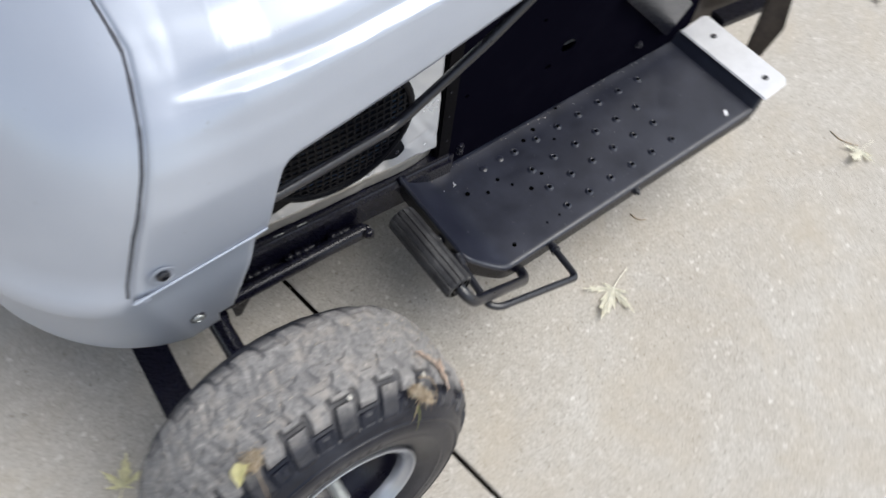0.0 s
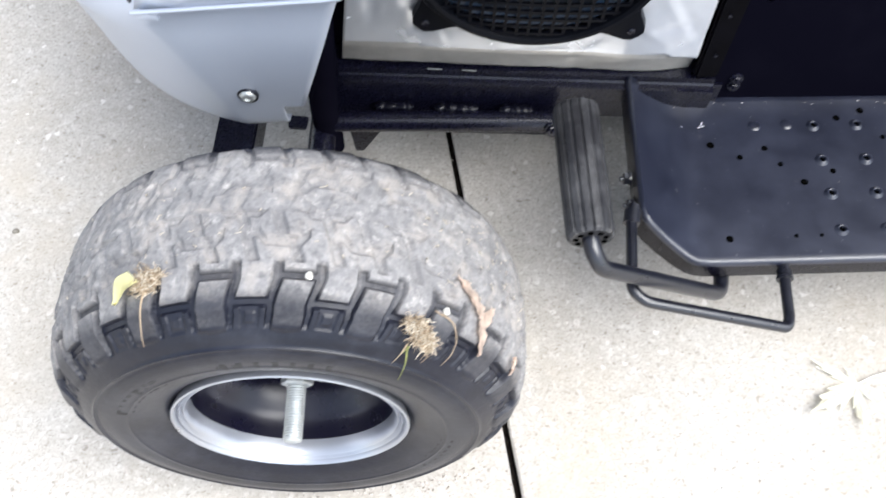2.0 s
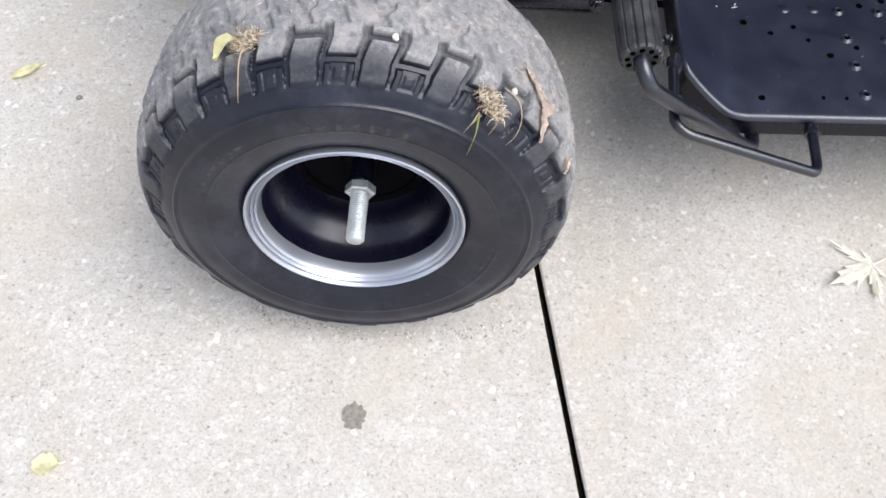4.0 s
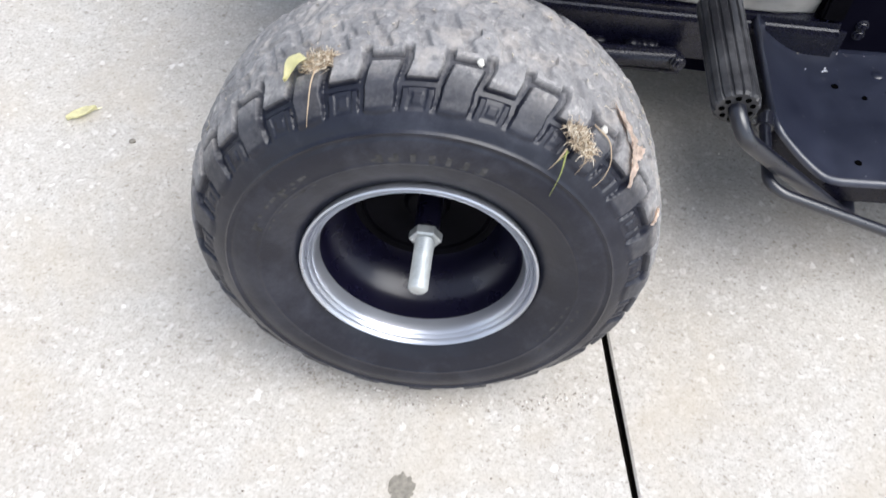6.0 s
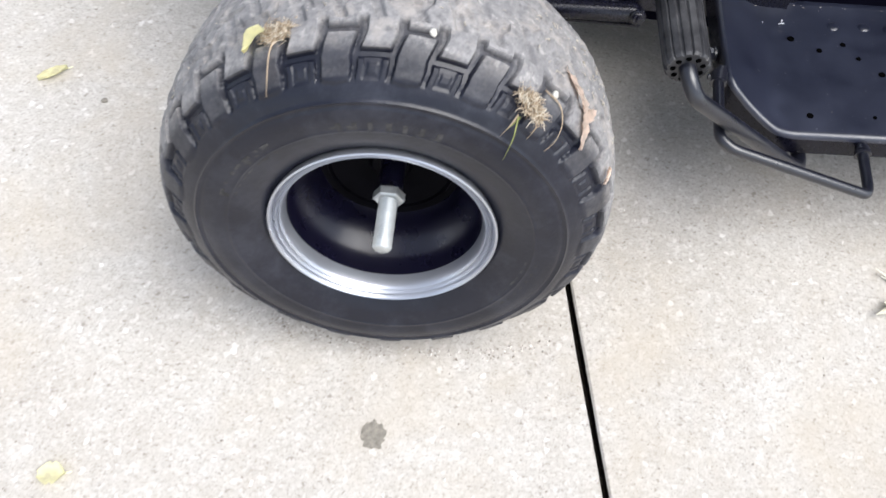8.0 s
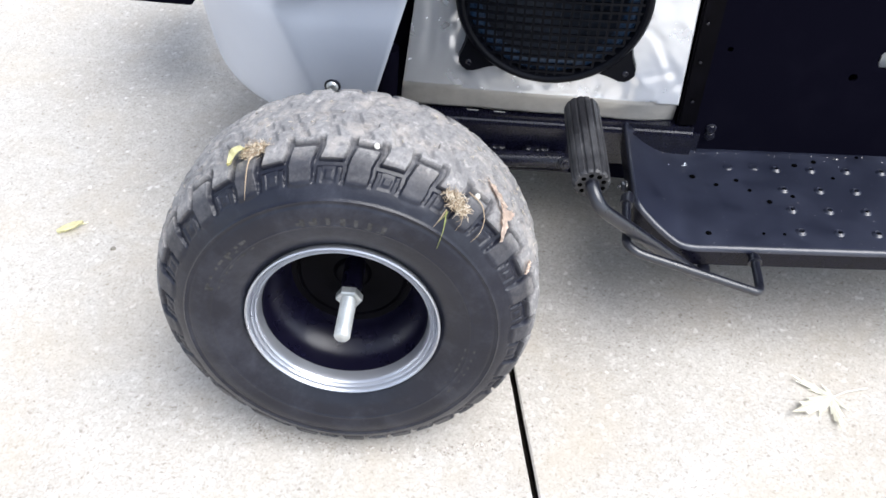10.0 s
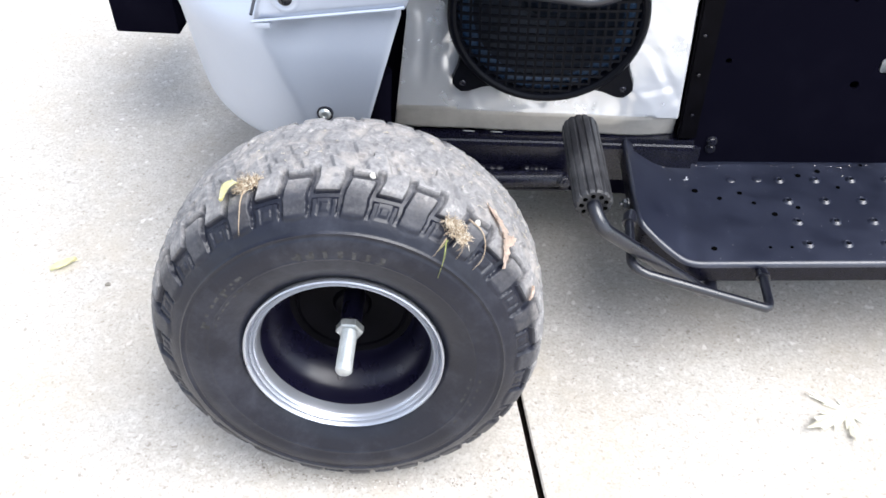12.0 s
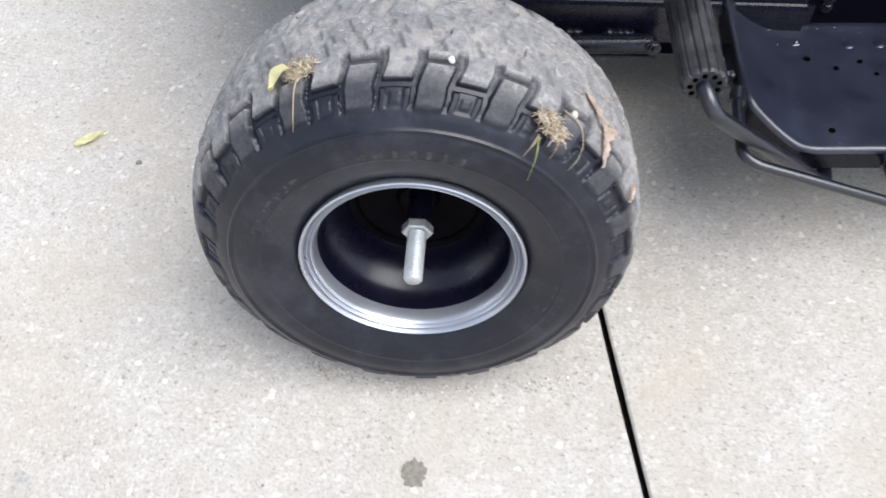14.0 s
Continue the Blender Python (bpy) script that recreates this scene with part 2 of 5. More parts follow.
DAMP = plain("damp_stain", (0.225, 0.205, 0.172), 0.8, 0, 160, 0.35, 0.4, 0.001)
FAINT = plain("faint_damp_stain", (0.38, 0.37, 0.34), 0.8, 0, 160, 0.25, 0.3, 0.001)
# grey for the shadow line in the hood seam
SEAM_SHADE = plain("dark_grey_seam_shade", (0.07, 0.074, 0.088), 0.7, 0, 90, 0.3, spec=0.2)
COVER = plain("pale_painted_cover", (0.78, 0.77, 0.74), 0.6, 0, 60, 0.1)
CLIPPING = plain("dry_grass_clippings", (0.50, 0.45, 0.37), 0.9, 0, 200, 0.3, spec=0.1)
CHIP = plain("pale_grit", (0.66, 0.64, 0.58), 0.8, 0, 200, 0.2)


# ---- mesh helpers ----
def part(name, bm, material, parent=None, label="", smooth=False):
    """Links a bmesh as one mesh object under a thing or part."""
    me = bpy.data.meshes.new(name)
    bmesh.ops.recalc_face_normals(bm, faces=bm.faces)
    bm.to_mesh(me)
    bm.free()
    mats = material if isinstance(material, (list, tuple)) else [material]
    for m in mats:
        me.materials.append(m)
    if smooth:
        me.shade_smooth()
        if smooth is not True:
            me.set_sharp_from_angle(angle=radians(smooth))
    ob = new(name, me)
    if parent is not None:
        ob.parent = parent
    if label:
        ob["label"] = label
    return ob


def box(bm, lo, hi, bevel=0.0, m=None):
    """An axis-parallel block with rounded edges."""
    made = bmesh.ops.create_cube(bm, size=1.0)["verts"]
    for v in made:
        v.co = Vector([lo[k] + (v.co[k] + 0.5) * (hi[k] - lo[k]) for k in range(3)])
    if bevel:
        edges = list({e for v in made for e in v.link_edges})
        res = bmesh.ops.bevel(bm, geom=edges, offset=bevel, segments=2, affect="EDGES", profile=0.6)
        made = list({v for f in res["faces"] for v in f.verts} | {v for v in made if v.is_valid})
    if m is not None:
        bmesh.ops.transform(bm, matrix=m, verts=made)
    return made


def slab(bm, quad, depth, way, bevel=0.0, steps=2):
    """A flat plate: four or more corners, thickened along way."""
    way = Vector(way).normalized() * depth
    a = [bm.verts.new(Vector(p)) for p in quad]
    b = [bm.verts.new(Vector(p) + way) for p in quad]
    n = len(a)
    faces = [bm.faces.new(a), bm.faces.new(b[::-1])]
    for i in range(n):
        faces.append(bm.faces.new((a[i], b[i], b[(i + 1) % n], a[(i + 1) % n])))
    if bevel:
        edges = list({e for f in faces for e in f.edges})
        bmesh.ops.bevel(bm, geom=edges, offset=bevel, segments=steps, affect="EDGES")


def rounded(pts, fillet, steps=6):
    """A polyline with its corners rounded."""
    pts = [Vector(p) for p in pts]
    out = [pts[0]]
    for a, b, c in zip(pts, pts[1:], pts[2:]):
        r = min(fillet, (a - b).length * 0.45, (c - b).length * 0.45)
        p, q = b + (a - b).normalized() * r, b + (c - b).normalized() * r
        for k in range(steps + 1):
            t = k / steps
            out.append(p * (1 - t) ** 2 + b * 2 * t * (1 - t) + q * t * t)
    out.append(pts[-1])
    return out


def tube(bm, pts, r, seg=14, fillet=0.0, caps=True, taper=None):
    """A round bar along a polyline."""
    pts = rounded(pts, fillet) if fillet else [Vector(p) for p in pts]
    rings = []
    side = None
    for i, p in enumerate(pts):
        d = (pts[min(i + 1, len(pts) - 1)] - pts[max(i - 1, 0)]).normalized()
        if side is None:
            side = d.orthogonal().normalized()
        side = (side - d * side.dot(d)).normalized()
        up = d.cross(side)
        rr = r if taper is None else r * (1 + (taper - 1) * i / (len(pts) - 1))
        rings.append([bm.verts.new(p + (side * math.cos(2 * math.pi * k / seg) + up * math.sin(2 * math.pi * k / seg)) * rr) for k in range(seg)])
    for a, b in zip(rings, rings[1:]):
        for k in range(seg):
            bm.faces.new((a[k], a[(k + 1) % seg], b[(k + 1) % seg], b[k]))
    if caps:
        bm.faces.new(rings[0][::-1])
        bm.faces.new(rings[-1])
    return rings


def lathe(bm, profile, seg=96, m=None, closed=False):
    """Turns (y, r) points about the y axis."""
    rings = []
    for y, r in profile:
        ring = []
        for k in range(seg):
            a = 2 * math.pi * k / seg
            p = Vector((r * math.cos(a), y, r * math.sin(a)))
            ring.append(bm.verts.new(m @ p if m is not None else p))
        rings.append(ring)
    pairs = list(zip(rings, rings[1:])) + ([(rings[-1], rings[0])] if closed else [])
    for a, b in pairs:
        for k in range(seg):
            bm.faces.new((a[k], a[(k + 1) % seg], b[(k + 1) % seg], b[k]))
    return rings


def hex_bolt(bm, at, way, across=0.016, high=0.007, shank=0.0, washer=0.0):
    """A hexagon head, with a washer and a domed middle, facing along way."""
    m = Matrix.Translation(at) @ Vector(way).to_track_quat("Z", "Y").to_matrix().to_4x4()

    def disc(r, z0, z1, seg, chamfer=0.15):
        low = [bm.verts.new(m @ Vector((r * math.cos(2 * math.pi * k / seg), r * math.sin(2 * math.pi * k / seg), z0))) for k in range(seg)]
        mid = [bm.verts.new(m @ Vector((r * math.cos(2 * math.pi * k / seg), r * math.sin(2 * math.pi * k / seg), z1 - (z1 - z0) * chamfer))) for k in range(seg)]
        top = [bm.verts.new(m @ Vector((r * 0.88 * math.cos(2 * math.pi * k / seg), r * 0.88 * math.sin(2 * math.pi * k / seg), z1))) for k in range(seg)]
        for a, b in ((low, mid), (mid, top)):
            for k in range(seg):
                bm.faces.new((a[k], a[(k + 1) % seg], b[(k + 1) % seg], b[k]))
        bm.faces.new(top)
        bm.faces.new(low[::-1])

    if washer:
        disc(washer, -0.001, 0.0018, 24)
    disc(across / math.sqrt(3), 0.0, high, 6)
    if shank:
        disc(shank, 0.0, high * 1.6, 12)


def thing(name, label, category, group="", kind=""):
    return tagged(new(name), label, category, group, kind)


# ---- ground: two concrete slabs with an open joint ----
JOINT_A, JOINT_B = Vector((0.1305, 0.437, 0)), Vector((0.2775, -0.205, 0))


def build_ground():
    way = (JOINT_B - JOINT_A).normalized()
    side = Vector((-way.y, way.x, 0))
    if side.x < 0:
        side = -side
    mid = (JOINT_A + JOINT_B) / 2
    bm = bmesh.new()
    cols = [(-400, 0), (-3, 0), (-0.0062, 0), (-0.0040, -0.0025), (-0.0036, -0.016), (0.0036, -0.016), (0.0040, -0.0025), (0.0062, 0), (3, 0), (400, 0)]
    rows = [-400, -6, -3, -1.5] + [k * 0.05 for k in range(-24, 31)] + [3, 6, 400]
    grid = []
    for t in rows:
        line = []
        for k, (s, z) in enumerate(cols):
            w = 0.0
            if 2 <= k <= 7 and abs(t) < 2:
                w = 0.0012 * noise.noise((t * 9, k * 0.3, 0)) + 0.0008 * noise.noise((t * 40, k * 2.0, 3))
            line.append(bm.verts.new(mid + way * t + side * (s + w) + Vector((0, 0, z))))
        grid.append(line)
    for a, b in zip(grid, grid[1:]):
        for k in range(len(cols) - 1):
            f = bm.faces.new((a[k], a[k + 1], b[k + 1], b[k]))
            f.material_index = 1 if 3 <= k <= 5 else 0
    ob = part("ground", bm, [CONCRETE, JOINT])
    tagged(ob, "light grey concrete driveway with an open joint", "ground", kind="structure")


build_ground()

# ---- the lawn tractor ----
tractor = thing("lawn_tractor", "home-painted silver and black lawn tractor on a concrete drive", "lawn tractor")

# front wheel: its own frame, y along the axle towards the tractor
WHEEL_IN = Vector((-0.075, 0.991, -0.108)).normalized()
WHEEL_C = Vector((0.0023, -0.0436, 0.2319))
_wx = WHEEL_IN.cross(Vector((0, 0, 1))).normalized()
_wz = _wx.cross(WHEEL_IN).normalized()
WHEEL = Matrix.Translation(WHEEL_C) @ Matrix((_wx, WHEEL_IN, _wz)).transposed().to_4x4()


def build_tyre(parent):
    # outer half of the section: (y, r) from the bead over the shoulder to the crown
    half = [(0.008, 0.1105), (-0.0005, 0.1190), (-0.0075, 0.133), (-0.0125, 0.150), (-0.0135, 0.166), (-0.0105, 0.180),
            (-0.0045, 0.1915), (0.003, 0.2015), (0.012, 0.2120), (0.021, 0.2185), (0.033, 0.2240), (0.048, 0.2272), (0.068, 0.2290), (0.090, 0.2295)]
    mid = half[-1][0]
    full = half + [(2 * mid - y, r) for y, r in half[-2::-1]]
    full = np.array(full)
    # smooth and resample the section
    seg = np.hypot(*np.diff(full, axis=0).T)
    s = np.concatenate([[0], np.cumsum(seg)])
    n_s = 280
    ss = np.linspace(0, s[-1], n_s)
    prof = np.stack([np.interp(ss, s, full[:, 0]), np.interp(ss, s, full[:, 1])], 1)
    for _ in range(13):
        prof[1:-1] = 0.25 * prof[:-2] + 0.5 * prof[1:-1] + 0.25 * prof[2:]
    tang = np.gradient(prof, axis=0)
    tang /= np.linalg.norm(tang, axis=1)[:, None]
    norm = np.stack([-tang[:, 1], tang[:, 0]], 1)
    norm[(norm * (prof - [mid, 0.16])).sum(1) < 0] *= -1
    n_a = 1320
    ang = np.arange(n_a) * 2 * np.pi / n_a
    half_s = ss[-1] / 2
    S, A = np.meshgrid(ss, ang)
    # distance along the section from the foot of the lugs, both shoulders alike
    outer = S <= half_s
    foot = s[6] - 0.002
    V = np.where(outer, S, ss[-1] - S) - foot
    pitches = 21
    U = (A * pitches / (2 * np.pi) - 0.575 + np.where(outer, 0.0, 0.5)) % 1.0
    PW = 2 * np.pi * 0.218 / pitches

    def groove(d, width, soft=0.0019):
        return 1 - np.clip((np.abs(d) - width / 2) / soft, 0, 1)

    # side grooves of the lugs, leaning over where the tread face begins
    kink = -0.10 * np.clip((V - 0.029) / 0.022, 0, 1) + 0.06 * np.clip((0.022 - V) / 0.02, 0, 1)
    Uk = (U - kink) % 1.0

    def near(u0):
        d = (Uk - u0 + 0.5) % 1.0 - 0.5
        return d * PW

    reach = np.clip((0.066 - V) / 0.003, 0, 1) * (V > 0.0)
    wide = np.interp(V, [0.0, 0.02, 0.038, 0.055, 0.066], [0.0034, 0.0042, 0.0056, 0.0066, 0.0052])
    g = np.maximum(groove(near(0.03), wide) * reach, groove(near(0.53), wide) * reach)
    in_a = (Uk > 0.03) & (Uk < 0.53)
    # cross groove over lug a; lug b ends in a step above its low square block
    g = np.maximum(g, groove(V - 0.0535, 0.0052) * in_a)
    g = np.maximum(g, groove(V - 0.0310, 0.0058) * (~in_a))
    low_b = (~in_a) & (V < 0.0310)
    g = np.maximum(g, 0.42 * low_b)
    du = np.abs((Uk - 0.78 + 0.5) % 1 - 0.5) * PW
    sq = np.maximum(du, np.abs(V - 0.0185) * 0.95)
    g = np.maximum(g, 0.70 * groove(sq - 0.0062, 0.0030) * low_b)
    # worn grooves between the crown's interlocking blocks, darkened through the dust mask
    step = np.clip((np.abs(((U + 0.1) % 1.0) - 0.5) - 0.25) * 20, -1, 1)
    g = np.maximum(g, 0.62 * groove(V - 0.0850 - 0.0040 * step, 0.0046, 0.0032) * (np.abs(((U + 0.05) % 1.0) - 0.5) < 0.36))
    g = np.maximum(g, 0.50 * groove(V - 0.1120 + 0.0045 * step, 0.0046, 0.0034) * (np.abs(((U + 0.55) % 1.0) - 0.5) < 0.38))
    for u0, a0, b0, dep in ((0.20, 0.064, 0.086, 0.72), (0.72, 0.064, 0.112, 0.66), (0.40, 0.088, 0.138, 0.55)):
        d = ((U - u0 - (V - a0) * 4.5 + 0.5) % 1 - 0.5) * PW
        g = np.maximum(g, dep * groove(d, 0.0048, 0.0030) * (V > a0) * (V < b0))
    g = np.where(outer, g, g * 0.45)
    lug = np.clip((V - 0.0055 - 0.0030 * (2 * ((Uk - 0.03) % 0.5) - 0.5) ** 2 * 4) / 0.0040, 0, 1)
    depth = 0.0062 * np.clip(V / 0.03, 0.6, 1.0)
    worn = np.clip((V - 0.03) / 0.03, 0, 1)
    h = lug * depth * (1 - g) - depth * 0.55 * lug
    # a rim line on the sidewall and slight unevenness
    h += 0.0017 * np.exp(-((V + 0.009) / 0.0012) ** 2) - 0.0008 * np.exp(-((V + 0.013) / 0.002) ** 2)
    h += 0.0007 * np.exp(-((V + 0.040) / 0.0012) ** 2)
    rng = np.random.default_rng(3)
    rough = rng.normal(0, 1, (n_a, n_s))
    for _ in range(6):
        rough = (rough + np.roll(rough, 1, 0) + np.roll(rough, -1, 0) + np.roll(rough, 1, 1) + np.roll(rough, -1, 1)) / 5
    h += rough / rough.std() * 0.00022 * worn
    for _ in range(40):
        rough = (rough + np.roll(rough, 1, 0) + np.roll(rough, -1, 0) + np.roll(rough, 1, 1) + np.roll(rough, -1, 1)) / 5
    h += rough / rough.std() * 0.00026 * worn
    Y = prof[None, :, 0] + norm[None, :, 0] * h
    Rr = prof[None, :, 1] + norm[None, :, 1] * h
    co = np.stack([Rr * np.cos(A), Y, Rr * np.sin(A)], -1).reshape(-1, 3)
    # the tyre's foot is pressed flat on the ground
    M = np.array(WHEEL)
    wco = co @ M[:3, :3].T + M[:3, 3]
    low = np.maximum(0.012 - wco[:, 2], 0)
    wco[:, 2] = np.maximum(wco[:, 2], 0.002)
    wco[:, 1] -= (low * 0.25 + 0.009 * np.exp(-np.maximum(wco[:, 2], 0) / 0.035)) * np.where(wco[:, 1] < 0.04, 1, -0.6)
    idx = np.arange(n_a * n_s).reshape(n_a, n_s)
    a, b = idx, np.roll(idx, -1, 0)
    quads = np.stack([a[:, :-1], a[:, 1:], b[:, 1:], b[:, :-1]], -1).reshape(-1, 4)
    me = bpy.data.meshes.new("tyre")
    me.from_pydata(wco.tolist(), [], quads.tolist())
    lay = np.where(in_a, np.clip((V - 0.020) / 0.046, 0, 1) * 0.9, np.clip((V - 0.0280) / 0.020, 0, 1) * 0.92 + 0.08 * np.clip((V - 0.03) / 0.03, 0, 1))
    lay = np.maximum(lay, 0.24 * np.clip((V - 0.006) / 0.008, 0, 1))
    # dust on the lugs, cut in the grooves to put their shade into the colour
    dust = lay * (1 - np.where(outer, 0.60, 0.35) * np.clip(g * 1.3, 0, 1) * np.clip((0.072 - V) / 0.008, 0.52, 1))
    me.attributes.new("dust", "FLOAT", "POINT").data.foreach_set("value", dust.reshape(-1).astype(np.float32))
    me.materials.append(RUBBER)
    me.shade_smooth()
    me.set_sharp_from_angle(angle=radians(40))
    ob = new("tyre", me)
    ob.parent = parent
    ob["label"] = "worn black turf tyre, tread grey with dust"
    return ob


def build_wheel():
    bm = bmesh.new()
    # painted flange with its rolled lip and steps
    lathe(bm, [(0.014, 0.1100), (0.004, 0.1130), (-0.001, 0.1150), (-0.0040, 0.1146), (-0.0050, 0.1130), (-0.0040, 0.1117), (-0.0006, 0.1106),
               (0.0030, 0.1098), (0.0034, 0.1092), (0.0004, 0.1082), (-0.0010, 0.1074), (0.0004, 0.1064), (0.0042, 0.1057), (0.0048, 0.1051), (0.0024, 0.1040), (0.0014, 0.1032), (0.0026, 0.1022), (0.0056, 0.1010), (0.0110, 0.0998), (0.0185, 0.0990)], 128, WHEEL)
    rim = part("front_wheel", bm, RIM_SILVER, tractor, "front wheel with a silver-painted flange", smooth=50)
    bm = bmesh.new()
    lathe(bm, [(0.0183, 0.0991), (0.028, 0.0984), (0.037, 0.0972), (0.043, 0.0950), (0.048, 0.0915), (0.054, 0.0870), (0.061, 0.0830), (0.068, 0.0800), (0.076, 0.0780), (0.0885, 0.0765), (0.0895, 0.0755)], 128, WHEEL)
    part("dish", bm, RIM_BLACK, rim, "gloss black painted inner dish", smooth=45)
    bm = bmesh.new()
    lathe(bm, [(0.0885, 0.0758), (0.0900, 0.0690), (0.0875, 0.0675), (0.0875, 0.0660), (0.0905, 0.0645), (0.0930, 0.0520), (0.0940, 0.0360), (0.0930, 0.0240), (0.0880, 0.0205), (0.0870, 0.0190), (0.0870, 0.0100)], 128, WHEEL)
    # matt plate, its black deepened with the shade of the deep recess
    part("centre_plate", bm, PLATE_BLACK, rim, "matt black centre plate with a pressed ring, darkened for its recess", smooth=40)
    bm = bmesh.new()
    lathe(bm, [(0.014, 0.1125), (0.090, 0.1085), (0.175, 0.1085), (0.190, 0.1150), (0.186, 0.1020), (0.120, 0.0985), (0.094, 0.0990)], 64, WHEEL)
    part("barrel", bm, RIM_BLACK, rim, "black inner barrel", smooth=45)
    build_tyre(rim)
    # worn raised lettering on the sidewall, kept as plain blocks
    rng = random.Random(12)
    for first, last, r0, high in ((128, 158, 0.146, 0.0155), (70, 104, 0.1500, 0.0120), (-38, -8, 0.146, 0.0130), (-72, -50, 0.150, 0.010), (-122, -96, 0.148, 0.012)):
        deg = first
        while deg < last:
            w = rng.uniform(3.0, 4.6)
            for a0, a1, ra, rb in ((deg, deg + w * 0.42, 0, 1), (deg + w * 0.42, deg + w * 0.88, rng.choice((0, 0.38, 0.72)), rng.choice((0.28, 0.66, 1.0)))):
                if rb - ra < 0.15:
                    continue
                quad = []
                for a, f in ((a0, ra), (a1, ra), (a1, rb), (a0, rb)):
                    r = r0 + high * f
                    y = float(np.interp(r, [0.133, 0.150, 0.166, 0.180], [-0.0075, -0.0125, -0.0135, -0.0105]))
                    quad.append(WHEEL @ Vector((r * math.cos(radians(a)), y + 0.0004, r * math.sin(radians(a)))))
                bm = bmesh.new()
                slab(bm, quad, 0.0006, -WHEEL_IN)
                part("raised_mark", bm, SCUFFED, rim)
            deg += w + rng.uniform(0.9, 1.4)
    # threaded stud, nut and sleeve
    tip, root = Vector((0.0045, -0.0625, 0.2266)), Vector((-0.0015, 0.070, 0.2385))
    d = (tip - root).normalized()
    bm = bmesh.new()
    n = 420
    side = d.orthogonal().normalized()
    up = d.cross(side)
    rings = []
    length = (tip - root).length
    for i in range(n + 1):
        s = length * i / n
        ring = []
        for k in range(18):
            a = 2 * math.pi * k / 18
            ph = (s / 0.0026 - k / 18) % 1.0
            r = 0.0093 + 0.0013 * (abs(ph - 0.5) * 2 - 0.5)
            if s > length - 0.002:
                r = min(r, 0.0094 - (s - length + 0.002) * 0.7)
            ring.append(bm.verts.new(root + d * s + (side * math.cos(a) + up * math.sin(a)) * r))
        rings.append(ring)
    for a, b in zip(rings, rings[1:]):
        for k in range(18):
            bm.faces.new((a[k], a[(k + 1) % 18], b[(k + 1) % 18], b[k]))
    bm.faces.new(rings[-1])
    part("axle_stud", bm, ZINC, rim, "zinc-plated threaded stud", smooth=60)
    at = root + d * ((Vector((0.0, 0.006, 0.233)) - root).dot(d))
    bm = bmesh.new()
    hex_bolt(bm, at + d * 0.004, d, 0.0285, 0.0095)
    part("nut", bm, ZINC, rim, "zinc-plated hexagon nut", smooth=30)
    bm = bmesh.new()
    tube(bm, [root - d * 0.02, at + d * 0.0005], 0.0128, 24)
    part("sleeve", bm, RIM_BLACK, rim, "black bearing sleeve", smooth=40)
    bm = bmesh.new()
    tube(bm, [root - d * 0.008, root - d * 0.004], 0.0165, 28)
    part("bearing_flange", bm, STEEL_BLACK, rim, "dark bearing flange", smooth=40)


build_wheel()

# ---- bodywork ----
CENTRE_Y = 0.56


def inset(z):
    """How far the bodywork's side leans in at a height."""
    return float(np.interp(z, [0.20, 0.50, 0.63, 0.70, 0.735, 0.748, 0.775, 0.795, 0.808, 0.818, 0.826, 0.83],
                           [0.016, 0.0, 0.002, 0.014, 0.030, 0.040, 0.072, 0.110, 0.155, 0.205, 0.265, 0.325]))


def side_y(x, z):
    # the shoulder drops towards the front
    u = min(1.0, max(0.0, (z - 0.63) / 0.20))
    drop = 0.030 * min(1.0, max(0.0, (0.16 - x) / 0.26))
    return 0.2355 + 0.055 * x + inset(z + drop * 4 * u * (1 - u))


def seam_x(z):
    return float(np.interp(z, [0.48, 0.50, 0.60, 0.70, 0.775, 0.80, 0.83], [-0.141, -0.136, -0.105, -0.067, -0.041, -0.047, -0.058]))


def nose(z):
    """Where the nose's curve begins, its half width and its length at a height."""
    if z < 0.52:
        xa = float(np.interp(z, [0.30, 0.36, 0.485, 0.52], [-0.076, -0.090, -0.127, -0.075]))
    else:
        xa = -0.09 + (min(z, 0.80) - 0.47) * 0.30
    half = CENTRE_Y - side_y(xa, max(z, 0.5)) - max(0.0, 0.5 - z) * 0.10
    return xa, half, -0.014 + 0.245 * (0.35 + 0.65 * half / 0.3285) * (1 - 0.25 * max(0.0, z - 0.55)) + (0.0 if z > 0.52 else (-0.09 + 0.3 * max(0.0, z - 0.47) - xa) * -1.0)


def fold(z):
    """How sharply the skirt folds where the nose begins."""
    return 0.17 * min(1.0, max(0.0, (0.505 - z) / 0.06))


def body_y(x, z):
    """The outer face of the bodywork: a flat side that runs into the rounded nose."""
    xa, half, length = nose(z)
    if x >= xa:
        return side_y(x, max(z, 0.5)) + max(0.0, 0.5 - z) * 0.10
    s, a = (xa - x) / length, fold(z)
    return CENTRE_Y - half * math.sqrt(max(0.0, 1 - a * s - (1 - a) * s * s))


